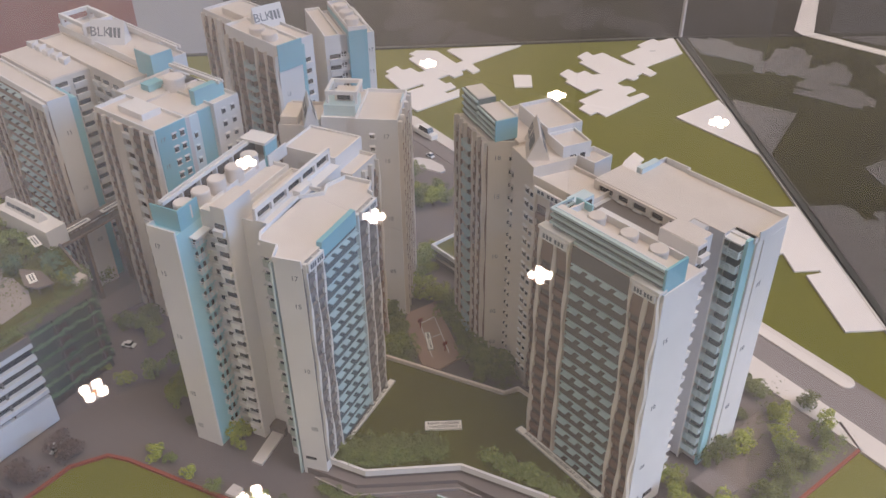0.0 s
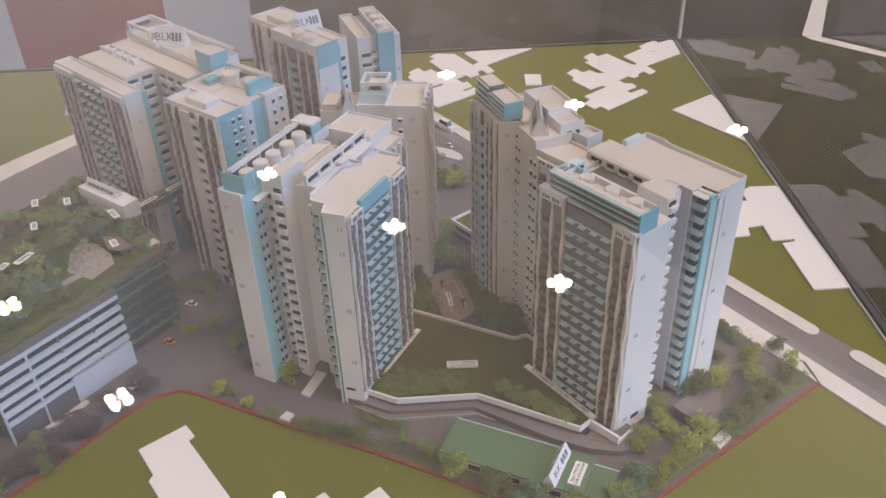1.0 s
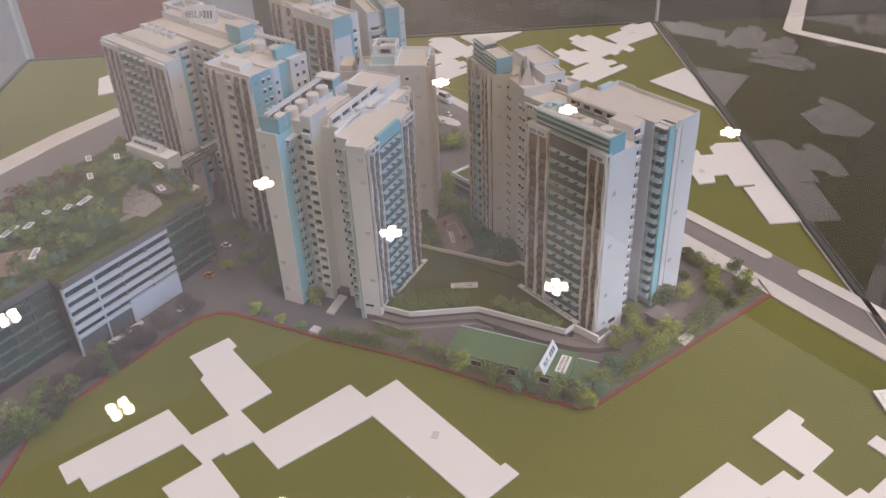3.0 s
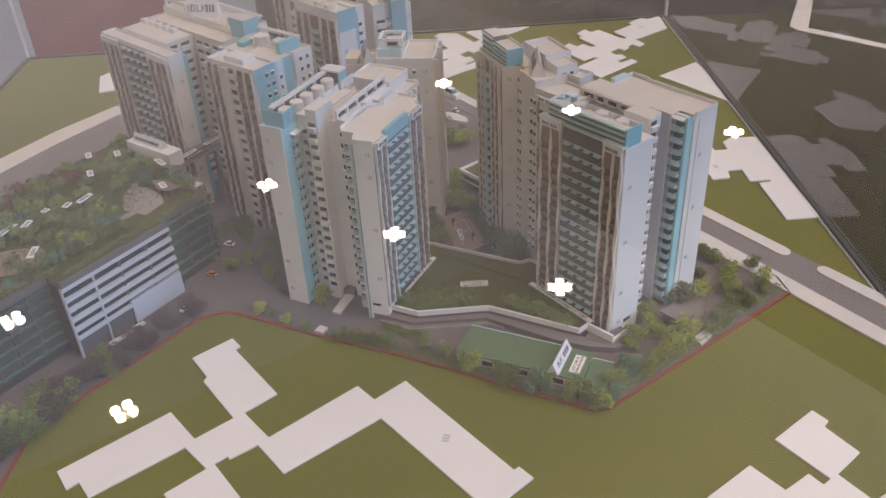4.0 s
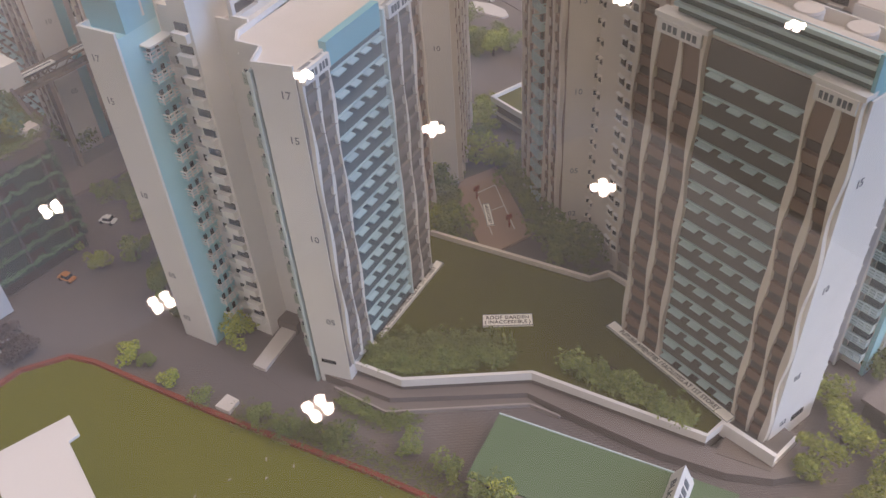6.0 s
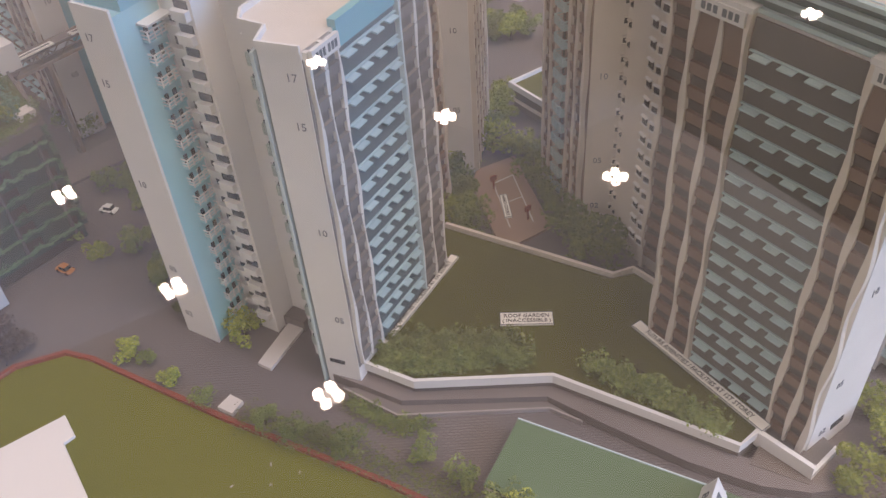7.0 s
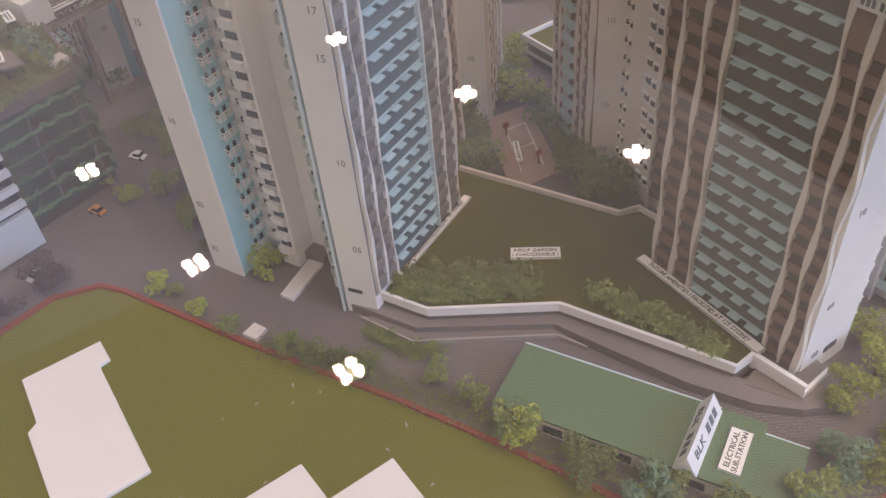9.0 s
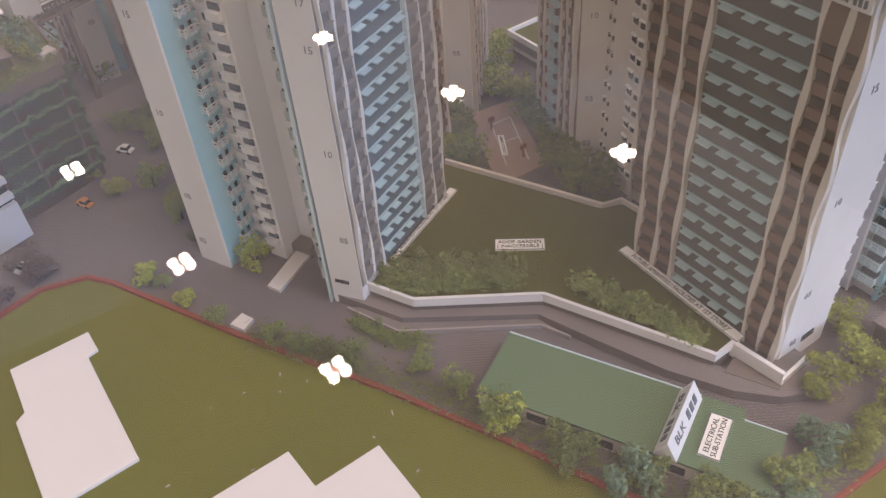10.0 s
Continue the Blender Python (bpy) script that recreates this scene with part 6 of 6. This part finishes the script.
car_park()
hedge("planting", [(-0.0537, 0.7086), (0.0153, 0.7367), (0.0844, 0.7618), (0.1537, 0.7985), (0.1633, 0.8306)], 2600, 0.004, 0.008, LEAF_MID, "dense green planting along the roof edge", 0.1172)
hedge("planting", [(-0.2543, 0.6754), (-0.153, 0.7067), (-0.0644, 0.7293)], 1800, 0.006, 0.009, LEAF_MID, "dense green planting along the roof edge", 0.1172)
hedge("planting", [(-0.0853, 0.7815), (0.023, 0.8366), (0.0822, 0.8801), (0.1102, 0.937)], 3800, 0.028, 0.006, LEAF_MID, "mixed green planting of the roof garden", 0.1172)
for i, zz in enumerate((0.0185, 0.035, 0.0515, 0.068, 0.0845, 0.101)):
    for a, b, n in (((0.1525, 0.0175), (0.236, 0.0175), 330), ((-0.25, 0.0295), (-0.012, 0.0295), 700), ((0.2425, 0.024), (0.29, 0.2), 420)):
        M = pose(-0.0537, 0.6964, 0, 0, 0, 19.9)
        hedge("planting", [(M @ Vector((*q, 0))).to_2d() for q in (a, b)], n, 0.0013, 0.0052, LEAF_BLUE, "dark green plants on the car park ledge", zz)


def bridge():
    M = pose(-0.0537, 0.6964, 0, 0, 0, 19.9) @ pose(0.279, 0.1372, 0, 0, 0, 1.5)
    e = empty("link_bridge", M, label="brown covered footbridge on slender trusses", category="footbridge")
    L = 0.101
    part("deck", boxes((0, -0.006, 0.098, L, 0.006, 0.1)), STEEL, e)
    part("roof", boxes((0, -0.0068, 0.1125, L, 0.0068, 0.1145)), BROWN, e)
    for side in (-0.006, 0.0052):
        part("chord", boxes((0, side, 0.1, L, side + 0.0008, 0.1012), (0, side, 0.1112, L, side + 0.0008, 0.1125)), STEEL, e)
        for i in range(9):
            x0, x1 = i * L / 9, (i + 1) * L / 9
            up = i % 2 == 0
            bm = bmesh.new()
            a, b = ((x0, 0.1012), (x1, 0.1112)) if up else ((x0, 0.1112), (x1, 0.1012))
            vs = [bm.verts.new(p) for p in ((a[0], side, a[1]), (a[0] + 0.001, side, a[1]), (b[0] + 0.001, side, b[1]), (b[0], side, b[1]))]
            f = bm.faces.new(vs)
            ex = bmesh.ops.extrude_face_region(bm, geom=[f])
            for v in ex["geom"]:
                if isinstance(v, bmesh.types.BMVert):
                    v.co.y += 0.0008
            part("brace", bm, STEEL, e)
    for x in (0.03, 0.08):
        part("pier", boxes((x, -0.004, 0, x + 0.004, 0.004, 0.098)), STEEL, e)
    for x in (0.024, 0.078):
        part("name_card", boxes((x - 0.018, -0.008, 0.1145, x + 0.018, -0.001, 0.1158)), PAPER, e)
        part("text_bar", boxes((x - 0.015, -0.006, 0.1158, x + 0.015, -0.0035, 0.116)), INKBLUE, e)


bridge()
